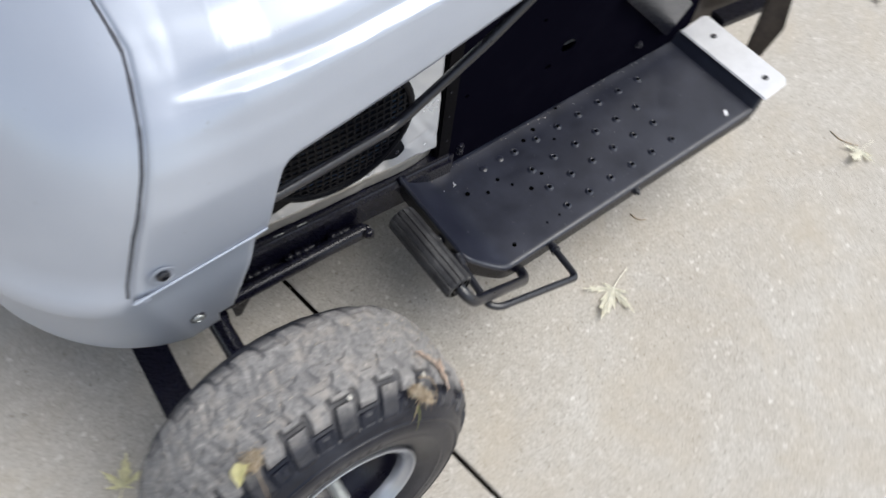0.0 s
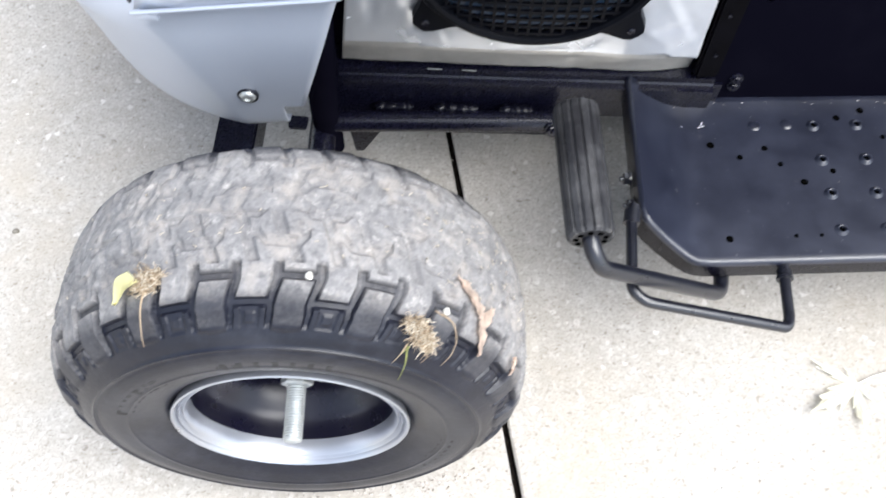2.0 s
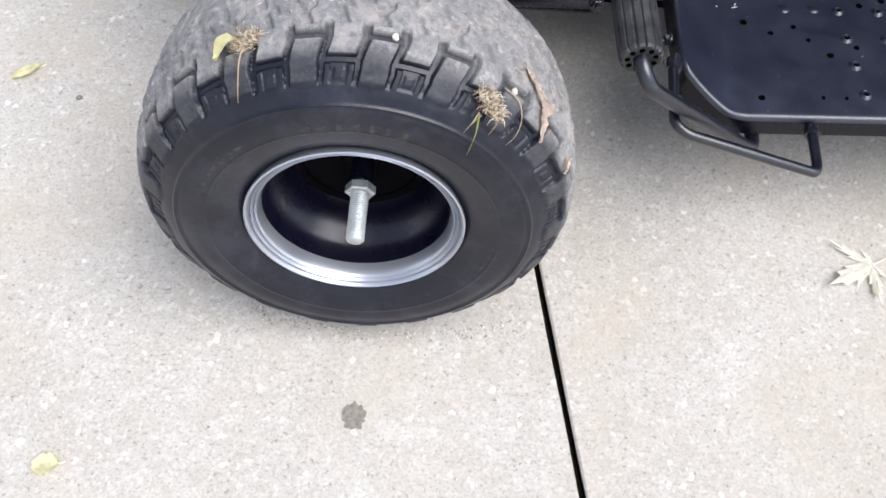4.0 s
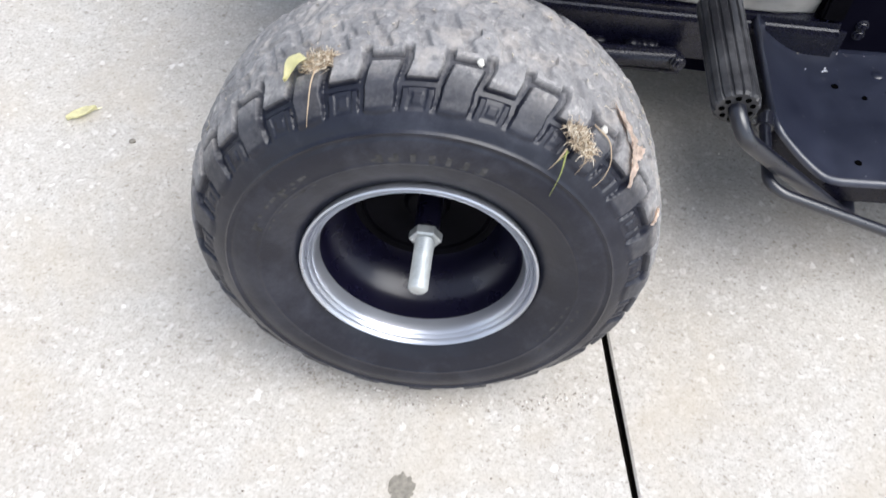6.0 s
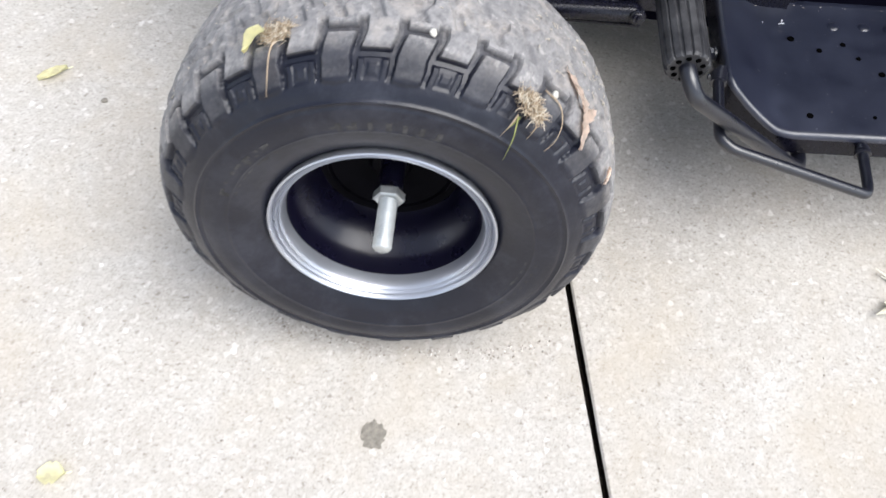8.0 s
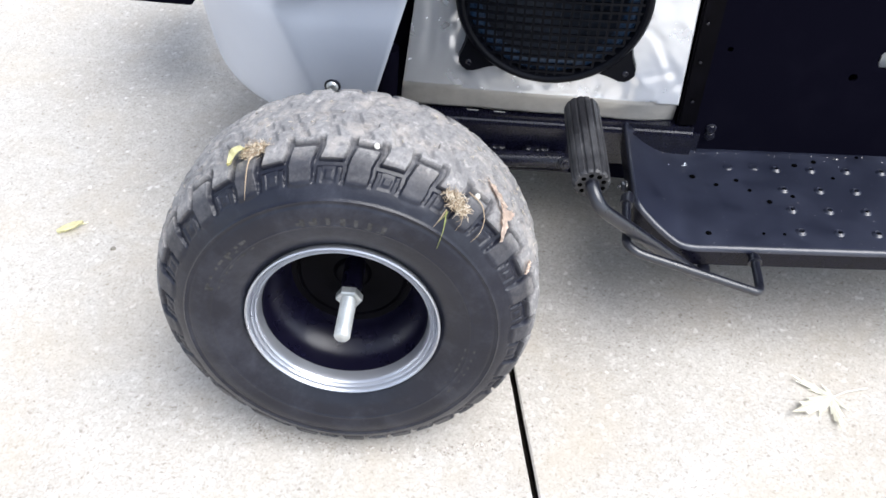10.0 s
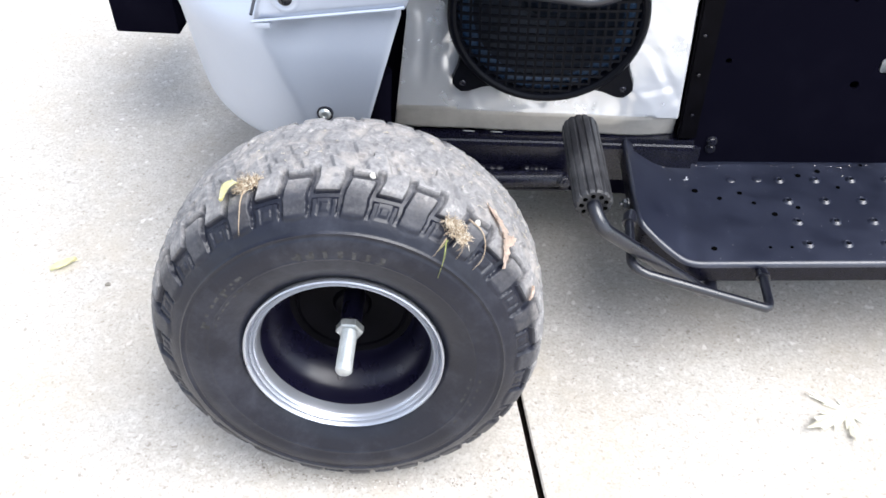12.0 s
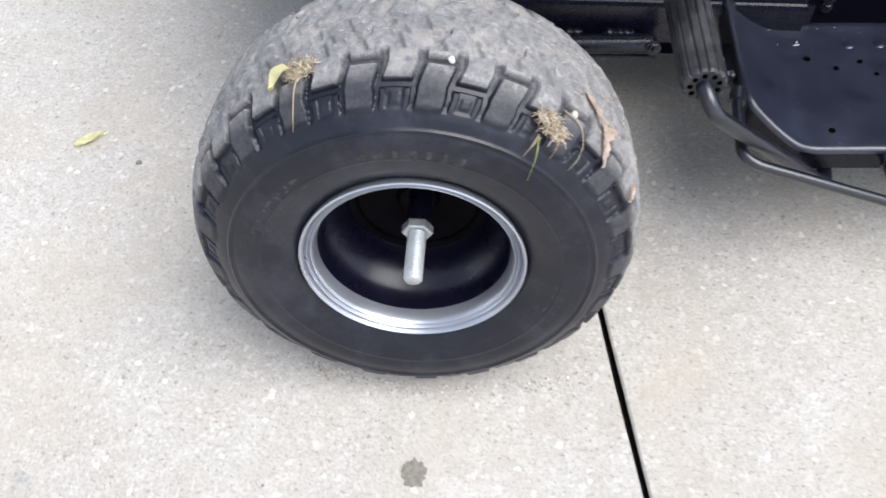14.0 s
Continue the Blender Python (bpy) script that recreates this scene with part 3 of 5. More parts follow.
def build_front_shell():
    """The nose and the lower skirt, one rounded piece."""
    bm = bmesh.new()
    zs = [0.293, 0.296, 0.305, 0.320, 0.335, 0.337, 0.36, 0.40, 0.44, 0.46, 0.48, 0.495, 0.505, 0.52, 0.54, 0.569, 0.571, 0.60, 0.64, 0.68, 0.71, 0.73, 0.745, 0.76, 0.775, 0.785, 0.795, 0.803, 0.810, 0.816, 0.821, 0.825, 0.828, 0.83]
    rows = []
    for z in zs:
        line = []
        turn = (0.012 if z < 0.295 else (0.003 if z < 0.298 else 0.0)) + 0.05 * max(0.0, 0.336 - z)
        xa, half, length = nose(z)
        x_end = -0.034 if z < 0.336 else 0.043 - 0.30 * (0.52 - z) if z < 0.52 else (0.040 if z < 0.57 else max(xa, seam_x(z)) + 0.03)
        for k in range(16):
            x = x_end + (xa - x_end) * k / 16
            tuck = 0.004 if z > 0.505 else (0.0035 + 0.0085 * min(1.0, max(0.0, (z - 0.45) / 0.035))) * min(1.0, max(0.0, (x - xa) / 0.04))
            line.append(Vector((x, body_y(x, z) + turn + tuck, z)))
        for k in range(49):
            t = k / 48 * math.pi / 2
            s, a = math.sin(t), fold(z)
            line.append(Vector((xa - (length - turn) * s, CENTRE_Y - (half - turn) * math.sqrt(max(0.0, 1 - a * s - (1 - a) * s * s)), z)))
        mirror = [Vector((p.x, 2 * CENTRE_Y - p.y, p.z)) for p in line[-2::-1]]
        rows.append([bm.verts.new(p) for p in line + mirror])
    for a, b in zip(rows, rows[1:]):
        for k in range(len(a) - 1):
            bm.faces.new((a[k], a[k + 1], b[k + 1], b[k]))
    ob = part("front_shell", bm, SILVER, tractor, "silver-painted rounded nose and skirt", smooth=60)
    so = ob.modifiers.new("thickness", "SOLIDIFY")
    so.thickness, so.offset = 0.003, 0
    return ob


def hood_low(x):
    return float(np.interp(x, [-0.14, 0.043, 0.047, 0.056, 0.066, 0.074, 0.082, 0.092, 0.105, 0.28, 0.42, 0.60, 0.80],
                           [0.4985, 0.5195, 0.522, 0.556, 0.594, 0.619, 0.629, 0.634, 0.637, 0.668, 0.697, 0.725, 0.75]))


def build_hood():
    bm = bmesh.new()
    xs = [-0.14 + 0.003] + list(np.linspace(-0.125, 0.042, 20)) + list(np.linspace(0.0435, 0.110, 26)) + list(np.linspace(0.13, 0.80, 28))
    rows = []
    n = 46
    for x0 in xs:
        lo = hood_low(x0)
        zs = sorted([lo + (0.83 - lo) * (1 - (1 - k / n) ** 1.7) for k in range(n + 1)] + [0.740 + 0.018 * max(0.0, x0) + d for d in (-0.007, -0.0045, -0.0025, -0.0012, 0.0, 0.0012, 0.002, 0.0035, 0.005, 0.01)])
        for k in range(1, len(zs)):
            zs[k] = max(zs[k], zs[k - 1] + 0.0006)
        line = []
        for z in zs:
            # the front edge follows the slanting seam
            sx = seam_x(z) + 0.0035
            blend = max(0.0, 1 - max(0.0, x0 + 0.137) / 0.17)
            x = x0 + (sx - (-0.137)) * blend
            y = body_y(x, z) - 0.0035 + crease(x, z)
            if k_edge(z, lo):
                y += 0.0022
            line.append(Vector((x, min(y, CENTRE_Y), z + max(0, x - 0.1) * 0.10 * max(0.0, min(1.0, (z - 0.6) / 0.15)))))
        mirror = [Vector((p.x, 2 * CENTRE_Y - p.y, p.z)) for p in line[-2::-1]]
        rows.append([bm.verts.new(p) for p in line + mirror])
    for a, b in zip(rows, rows[1:]):
        for k in range(len(a) - 1):
            bm.faces.new((a[k], a[k + 1], b[k + 1], b[k]))
    ob = part("hood", bm, SILVER, tractor, "silver-painted engine hood with a soft shoulder crease", smooth=50)
    so = ob.modifiers.new("thickness", "SOLIDIFY")
    so.thickness, so.offset = 0.003, 0
    # dark strip along the seam towards the nose, painted in as its shadow line
    bm = bmesh.new()
    pts = []
    for z in np.linspace(0.503, 0.822, 40):
        x = seam_x(z) - 0.0012
        pts.append((x, min(body_y(x, z) - 0.0006, CENTRE_Y), z))
    tube(bm, pts, 0.0024, 8)
    part("seam_shade_strip", bm, SEAM_SHADE, ob, "dark grey strip standing for the shade in the seam", smooth=True)
    # rolled lower lip
    bm = bmesh.new()
    tube(bm, [(x, side_y(x, 0.51) - 0.0042, hood_low(x) + 0.0012) for x in np.linspace(-0.134, 0.045, 12)], 0.0021, 10)
    part("rolled_lip", bm, SILVER, ob, smooth=60)
    # folded tab under the lip's front corner
    bm = bmesh.new()
    box(bm, (-0.131, side_y(-0.12, 0.5) - 0.0052, 0.4910), (-0.112, side_y(-0.12, 0.5) + 0.004, 0.4995), 0.0015)
    part("lip_tab", bm, SILVER, ob, "small folded metal tab", smooth=40)
    # corner screw in its dimple
    at = Vector((-0.091, side_y(-0.091, 0.53) - 0.0040, 0.530))
    m = Matrix.Translation(at) @ Matrix.Rotation(radians(180), 4, "X")
    bm = bmesh.new()
    lathe(bm, [(0.0005, 0.0175), (0.0014, 0.0150), (0.0002, 0.0115), (-0.0015, 0.0095), (-0.0015, 0.0)], 32, m)
    part("screw_dimple", bm, SILVER, ob, smooth=50)
    bm = bmesh.new()
    lathe(bm, [(-0.002, 0.0085), (0.0022, 0.0082), (0.0042, 0.0062), (0.0046, 0.0036), (0.0020, 0.0030), (0.0020, 0.0)], 24, m)
    part("hood_screw", bm, BLACK, ob, "black hood screw", smooth=40)


def crease(x, z):
    """The pressed shoulder line, starting at a point and deepening to the rear."""
    up = 0.018 * max(0.0, x)
    amount = min(1.0, max(0.0, (x + 0.02) / 0.07))
    pressed = float(np.interp(z - up, [0.50, 0.63, 0.70, 0.733, 0.7375, 0.742, 0.745, 0.760, 0.772, 0.784, 0.797, 0.81], [0.0, 0.002, 0.011, 0.019, 0.0215, 0.037, 0.0395, 0.0455, 0.056, 0.080, 0.115, 0.165]))
    return amount * (pressed - inset(z)) if z < 0.80 else 0.0


def k_edge(z, lo):
    return z - lo < 0.004


front_shell = build_front_shell()
build_hood()

bm = bmesh.new()
at = Vector((-0.064, 0.2445, 0.361))
lathe(bm, [(-0.003, 0.0082), (0.0006, 0.0082), (0.0026, 0.0070), (0.0038, 0.0048), (0.0038, 0.0034), (0.0024, 0.0028), (0.0024, 0.0)], 24, Matrix.Translation(at) @ Matrix.Rotation(radians(180), 4, "X"))
part("skirt_screw", bm, ZINC, front_shell, "bright pan-head screw", smooth=40)
# black ring modelled in place of the shadow round the screw head
bm = bmesh.new()
lathe(bm, [(-0.003, 0.0108), (0.0004, 0.0106), (0.0007, 0.0098), (0.0004, 0.0078)], 28, Matrix.Translation(at) @ Matrix.Rotation(radians(180), 4, "X"))
part("screw_shadow_ring", bm, BLACK, front_shell, "thin black ring for the shadow round the screw", smooth=40)

# round lamp outline let into the nose
bm = bmesh.new()
ringpts = []
for k in range(49):
    a = 2 * math.pi * k / 48
    y, z = 0.435 + 0.075 * math.cos(a), 0.60 + 0.075 * math.sin(a)
    xa, half, length = nose(z)
    x = xa - length * math.sqrt(max(0.0, 1 - ((CENTRE_Y - y) / half) ** 2))
    ringpts.append((x - 0.001, y, z))
tube(bm, ringpts, 0.0016, 6, caps=False)
part("lamp_trim", bm, BLACK, front_shell, "thin dark ring round the lamp", smooth=True)

# ---- foil-covered board with the loudspeaker ----


def board_y(x):
    return 0.3805 + 0.021 * x


def build_foil():
    bm = bmesh.new()
    nx, nz = 130, 110
    grid = []
    rng = random.Random(21)
    folds = [(rng.uniform(0.02, 0.40), rng.uniform(0.27, 0.45), rng.choice((1.35, 1.75, 0.5, 2.6)) + rng.uniform(-0.4, 0.4), rng.uniform(0.02, 0.07), rng.uniform(-0.0019, 0.0019)) for _ in range(64)]
    folds += [(rng.uniform(0.03, 0.10), rng.uniform(0.33, 0.47), 1.55 + rng.uniform(-0.25, 0.25), rng.uniform(0.05, 0.10), rng.choice((-0.0022, 0.0022))) for _ in range(7)]
    for j in range(nz + 1):
        line = []
        z = 0.2475 + (0.62 - 0.2475) * j / nz
        x0 = 0.004 + (0.026 - 0.004) * min(1, (z - 0.26) / 0.17)
        x1 = 0.4065 - 0.010 * max(0, (z - 0.30) / 0.15) * 0.4
        for i in range(nx + 1):
            x = x0 + (x1 - x0) * i / nx
            w = 0.0
            p = Vector((x * 17, z * 17, 1.7))
            for o, amp in ((0.40, 0.0030), (0.9, 0.0015), (2.3, 0.0007), (5.0, 0.00025)):
                w += amp * noise.noise(p * o)
            for cx, cz, ang, half, high in folds:
                dx, dz = x - cx, z - cz
                along = dx * math.cos(ang) + dz * math.sin(ang)
                off = -dx * math.sin(ang) + dz * math.cos(ang)
                if abs(along) < half and abs(off) < 0.010:
                    w += high * (1 - abs(off) / 0.010) * (1 - (along / half) ** 2)
            # the overlapping lower strip of tape, its rear end bent away
            top = 0.287 - 0.006 * x
            if z < top:
                w = w * 0.6 - 0.0022 * min(1.0, (top - z) / 0.004) + 0.0050 * (top - z) / 0.026 + 0.010 * (max(0.0, x - 0.33) / 0.075) ** 2
            edge = 0.0016 * noise.noise((x * 40, 3.0, 0)) if j == 0 else 0.0
            line.append(bm.verts.new((x, board_y(x) + w - 0.002, z + edge)))
        grid.append(line)
    for a, b in zip(grid, grid[1:]):
        for k in range(nx):
            mid = (a[k].co + b[k + 1].co) / 2
            if math.hypot(mid.x - 0.212, mid.z - 0.446) > 0.119:
                f = bm.faces.new((a[k], a[k + 1], b[k + 1], b[k]))
                f.material_index = 1 if mid.z < 0.287 - 0.006 * mid.x else 0
    ob = part("speaker_board", bm, [FOIL, TAPE], tractor, "speaker board covered in crumpled silver foil tape", smooth=True)
    so = ob.modifiers.new("thickness", "SOLIDIFY")
    so.thickness, so.offset = 0.002, 1
    return ob


build_foil()


def build_speaker():
    c = Vector((0.212, board_y(0.212) - 0.006, 0.446))
    m = Matrix.Translation(c) @ Matrix.Rotation(radians(1.2), 4, "Z") @ Matrix.Rotation(radians(180), 4, "Z")
    # y of the lathe now points to the outside
    bm = bmesh.new()
    lathe(bm, [(-0.004, 0.128), (0.006, 0.131), (0.013, 0.1305), (0.0165, 0.1275), (0.0170, 0.1230), (0.0150, 0.1195), (0.010, 0.1175), (0.002, 0.1165)], 96, m)
    ring = part("loudspeaker", bm, GRILLE, tractor, "round black loudspeaker with four fixing ears", smooth=35)
    for k in range(4):
        a = radians(45 + 90 * k)
        r = Matrix.Rotation(-a, 4, "Y")
        bm = bmesh.new()
        outline = [(0.118, -0.040), (0.142, -0.024), (0.160, -0.016), (0.167, -0.009), (0.168, 0.0), (0.167, 0.009), (0.160, 0.016), (0.142, 0.024), (0.118, 0.040)]
        lo = [bm.verts.new(m @ r @ Vector((x, -0.002, z))) for x, z in outline]
        hi = [bm.verts.new(m @ r @ Vector((x * 0.998, 0.0065, z * 0.93))) for x, z in outline]
        bm.faces.new(hi)
        bm.faces.new(lo[::-1])
        for i in range(len(lo)):
            o = (i + 1) % len(lo)
            bm.faces.new((lo[i], lo[o], hi[o], hi[i]))
        part("ear", bm, GRILLE, ring, smooth=35)
    for k in range(4):
        a = radians(45 + 90 * k)
        at = m @ (Matrix.Rotation(-a, 4, "Y") @ Vector((0.1555, 0.0065, 0)))
        bm = bmesh.new()
        mm = Matrix.Translation(at) @ m.to_3x3().to_4x4()
        lathe(bm, [(-0.001, 0.0046), (0.0008, 0.0044), (0.0018, 0.0032), (0.0010, 0.0018), (0.0010, 0.0)], 16, mm)
        part("speaker_screw", bm, STEEL_BLACK, ring, "dark screw head", smooth=40)
    # lattice grille, slightly domed
    bm = bmesh.new()
    step, r0 = 0.0125, 0.1185

    def dome(x, z):
        return 0.013 + 0.007 * (1 - (x * x + z * z) / (r0 * r0))

    n = int(r0 / step)
    for k in range(-n, n + 1):
        u = k * step
        h = math.sqrt(max(0, r0 * r0 - u * u))
        if h < 0.01:
            continue
        for flip in (0, 1):
            line = []
            for j in range(13):
                v = -h + 2 * h * j / 12
                x, z = (u, v) if flip else (v, u)
                y = dome(x, z) - (0.0006 if flip else 0.0)
                w = 0.0017
                ox, oz = (w, 0) if flip else (0, w)
                line.append([bm.verts.new(m @ Vector((x + s * ox, y + dy, z + s * oz))) for s, dy in ((-1, 0), (1, 0), (1, -0.003), (-1, -0.003))])
            for p, q in zip(line, line[1:]):
                for i in range(4):
                    bm.faces.new((p[i], p[(i + 1) % 4], q[(i + 1) % 4], q[i]))
    part("grille", bm, GRILLE, ring, "black lattice grille", smooth=False)
    bm = bmesh.new()
    lathe(bm, [(0.003, 0.1170), (0.0055, 0.1145), (0.0070, 0.1105), (0.0065, 0.1060), (0.0035, 0.1010), (0.0022, 0.0978)], 72, m)
    part("surround", bm, SURROUND, ring, "dark blue rubber surround", smooth=60)
    bm = bmesh.new()
    prof = []
    for k in range(14):
        t = k / 13
        prof.append((0.002 - 0.045 * t + 0.0016 * math.sin(k * 2.4), 0.098 - 0.066 * t))
    prof += [(-0.036, 0.028), (-0.030, 0.016), (-0.027, 0.0)]
    lathe(bm, prof, 72, m)
    part("cone", bm, CONE, ring, "dark ribbed speaker cone", smooth=60)


build_speaker()

# ---- frame, axle and rods ----


def build_frame():
    bm = bmesh.new()
    slab(bm, [(-0.020, 0.3665, 0.160), (0.448, 0.3755, 0.173), (0.448, 0.3755, 0.2485), (-0.020, 0.3665, 0.2395)], 0.060, (0, 1, 0), 0.011, 5)
    slab(bm, [(-0.020, 0.340, 0.1700), (0.262, 0.346, 0.1775), (0.262, 0.400, 0.1775), (-0.020, 0.396, 0.1700)], 0.006, (0, 0, -1), 0.0015)
    rail = part("frame_rail", bm, STEEL_BLACK, tractor, "black-painted steel frame rail", smooth=30)
    for x0, x1 in ((0.040, 0.088), (0.112, 0.166), (0.190, 0.232)):
        bm = bmesh.new()
        n = 40
        rings = []
        for i in range(n + 1):
            x = x0 + (x1 - x0) * i / n
            r = 0.0066 * min(1.0, 0.35 + 6 * min(i, n - i) / n) * (1 + 0.35 * noise.noise((x * 140, 1.0, 0)))
            ring = []
            for k in range(12):
                a = 2 * math.pi * k / 12
                w = 1 + 0.3 * noise.noise((x * 170, 2 * math.cos(a), 2 * math.sin(a)))
                ring.append(bm.verts.new((x, 0.3605 + 0.0012 * noise.noise((x * 150, 5, 0)) + r * w * math.cos(a), 0.1945 + (x - 0.1) * 0.05 + r * 0.8 * w * math.sin(a))))
            rings.append(ring)
        for p, q in zip(rings, rings[1:]):
            for k in range(12):
                bm.faces.new((p[k], p[(k + 1) % 12], q[(k + 1) % 12], q[k]))
        bm.faces.new(rings[0])
        bm.faces.new(rings[-1])
        part("weld_bead", bm, EDGE_BLACK, rail, "lumpy painted weld bead", smooth=True)
    # cross tube under the rail, its bolted end towards the pedal
    bm = bmesh.new()
    tube(bm, [(-0.012, 0.345, 0.176), (0.10, 0.348, 0.183), (0.252, 0.352, 0.192)], 0.0130, 20)
    rod = part("side_tube", bm, STEEL_BLACK, tractor, "black-painted steel tube", smooth=40)
    bm = bmesh.new()
    hex_bolt(bm, (0.2525, 0.351, 0.192), (1, 0, 0.05), 0.017, 0.007, 0.005, 0.0115)
    hex_bolt(bm, (0.255, 0.338, 0.197), (0.2, -1, 0.3), 0.015, 0.006, 0.004, 0.010)
    part("tube_bolt", bm, STEEL_BLACK, rod, "painted-over bolt", smooth=30)
    # bright slivers put in as the glints along the foil's lower edge
    for x, z in ((0.112, 0.2560), (0.152, 0.2570)):
        bm = bmesh.new()
        box(bm, (x - 0.0085, 0.3735, z - 0.0046), (x + 0.0085, 0.3746, z - 0.0032), 0.0003)
        part("foil_edge_glint", bm, ZINC, rail, "thin bright sliver set in as a glint under the foil", smooth=30)
    # upright bracket at the rail's front end, going down to the axle
    bm = bmesh.new()
    slab(bm, [(-0.035, 0.362, 0.150), (-0.002, 0.372, 0.150), (-0.002, 0.376, 0.30), (-0.012, 0.376, 0.42), (-0.035, 0.376, 0.42)], 0.006, (0, 1, 0), 0.0015)
    slab(bm, [(-0.035, 0.432, 0.150), (0.060, 0.436, 0.150), (0.060, 0.436, 0.40), (-0.035, 0.432, 0.42)], 0.006, (0, 1, 0), 0.0015)
    tube(bm, [(-0.018, 0.345, 0.120), (-0.018, 0.345, 0.205), (-0.010, 0.352, 0.36)], 0.017, 20)
    part("axle_bracket", bm, PANEL, tractor, "black front axle bracket", smooth=30)
    # small pivot lug hanging under the tube
    bm = bmesh.new()
    slab(bm, [(0.004, 0.352, 0.176), (0.052, 0.352, 0.178), (0.046, 0.350, 0.150), (0.022, 0.348, 0.106), (0.012, 0.348, 0.106)], 0.006, (0, 1, 0), 0.0012)
    part("pivot_lug", bm, STEEL_BLACK, rod, "small hanging steel lug", smooth=30)
    # front axle beam and steering arm, running out behind the wheel
    bm = bmesh.new()
    slab(bm, [(-0.155, 0.10, 0.112), (-0.105, 0.10, 0.112), (-0.110, 0.95, 0.112), (-0.160, 0.95, 0.112)], 0.045, (0, 0, 1), 0.003)
    part("axle_beam", bm, STEEL_BLACK, tractor, "black square front axle beam", smooth=30)
    bm = bmesh.new()
    tube(bm, [(-0.016, 0.135, 0.162), (-0.020, 0.235, 0.160), (-0.026, 0.40, 0.158)], 0.0165, 18)
    tube(bm, [(-0.012, 0.222, 0.150), (-0.012, 0.222, 0.186)], 0.021, 18)
    hex_bolt(bm, (0.004, 0.230, 0.168), (1, -0.1, 0.4), 0.017, 0.008)
    slab(bm, [(-0.062, 0.337, 0.196), (-0.037, 0.337, 0.196), (-0.037, 0.318, 0.200), (-0.058, 0.318, 0.200)], 0.008, (0, 0, -1), 0.0015)
    part("steering_arm", bm, STEEL_BLACK, tractor, "black steering arm with a ball joint", smooth=35)
    bm = bmesh.new()
    tube(bm, [(-0.004, 0.05, 0.229), (-0.012, 0.16, 0.217), (-0.013, 0.20, 0.212)], 0.017, 18)
    slab(bm, [(-0.040, 0.165, 0.150), (0.012, 0.165, 0.150), (0.012, 0.163, 0.235), (-0.040, 0.163, 0.235)], 0.010, (0, 1, 0), 0.002)
    part("spindle", bm, STEEL_BLACK, tractor, "black wheel spindle", smooth=35)
    # bent control rod under the hood's edge
    bm = bmesh.new()
    tube(bm, [(-0.03, 0.252, 0.580), (0.05, 0.249, 0.554), (0.275, 0.316, 0.494), (0.405, 0.314, 0.592), (0.50, 0.318, 0.667)], 0.0075, 14, 0.03)
    part("control_rod", bm, BLACK, tractor, "bent black control rod", smooth=40)
    # dark engine bay behind the board
    bm = bmesh.new()
    box(bm, (-0.02, 0.445, 0.235), (0.44, 0.72, 0.66), 0.01)
    # low box carried on out of view, added to block light beneath the tractor
    box(bm, (0.03, 0.475, 0.065), (0.46, 0.92, 0.24), 0.01)
    part("engine_bay_and_blocker", bm, PANEL, tractor, "black engine bay with an added light-blocking underbody", smooth=30)


build_frame()

# ---- tunnel side and footboard ----


def wall_y(x):
    return 0.3915 + 0.085 * (x - 0.445)


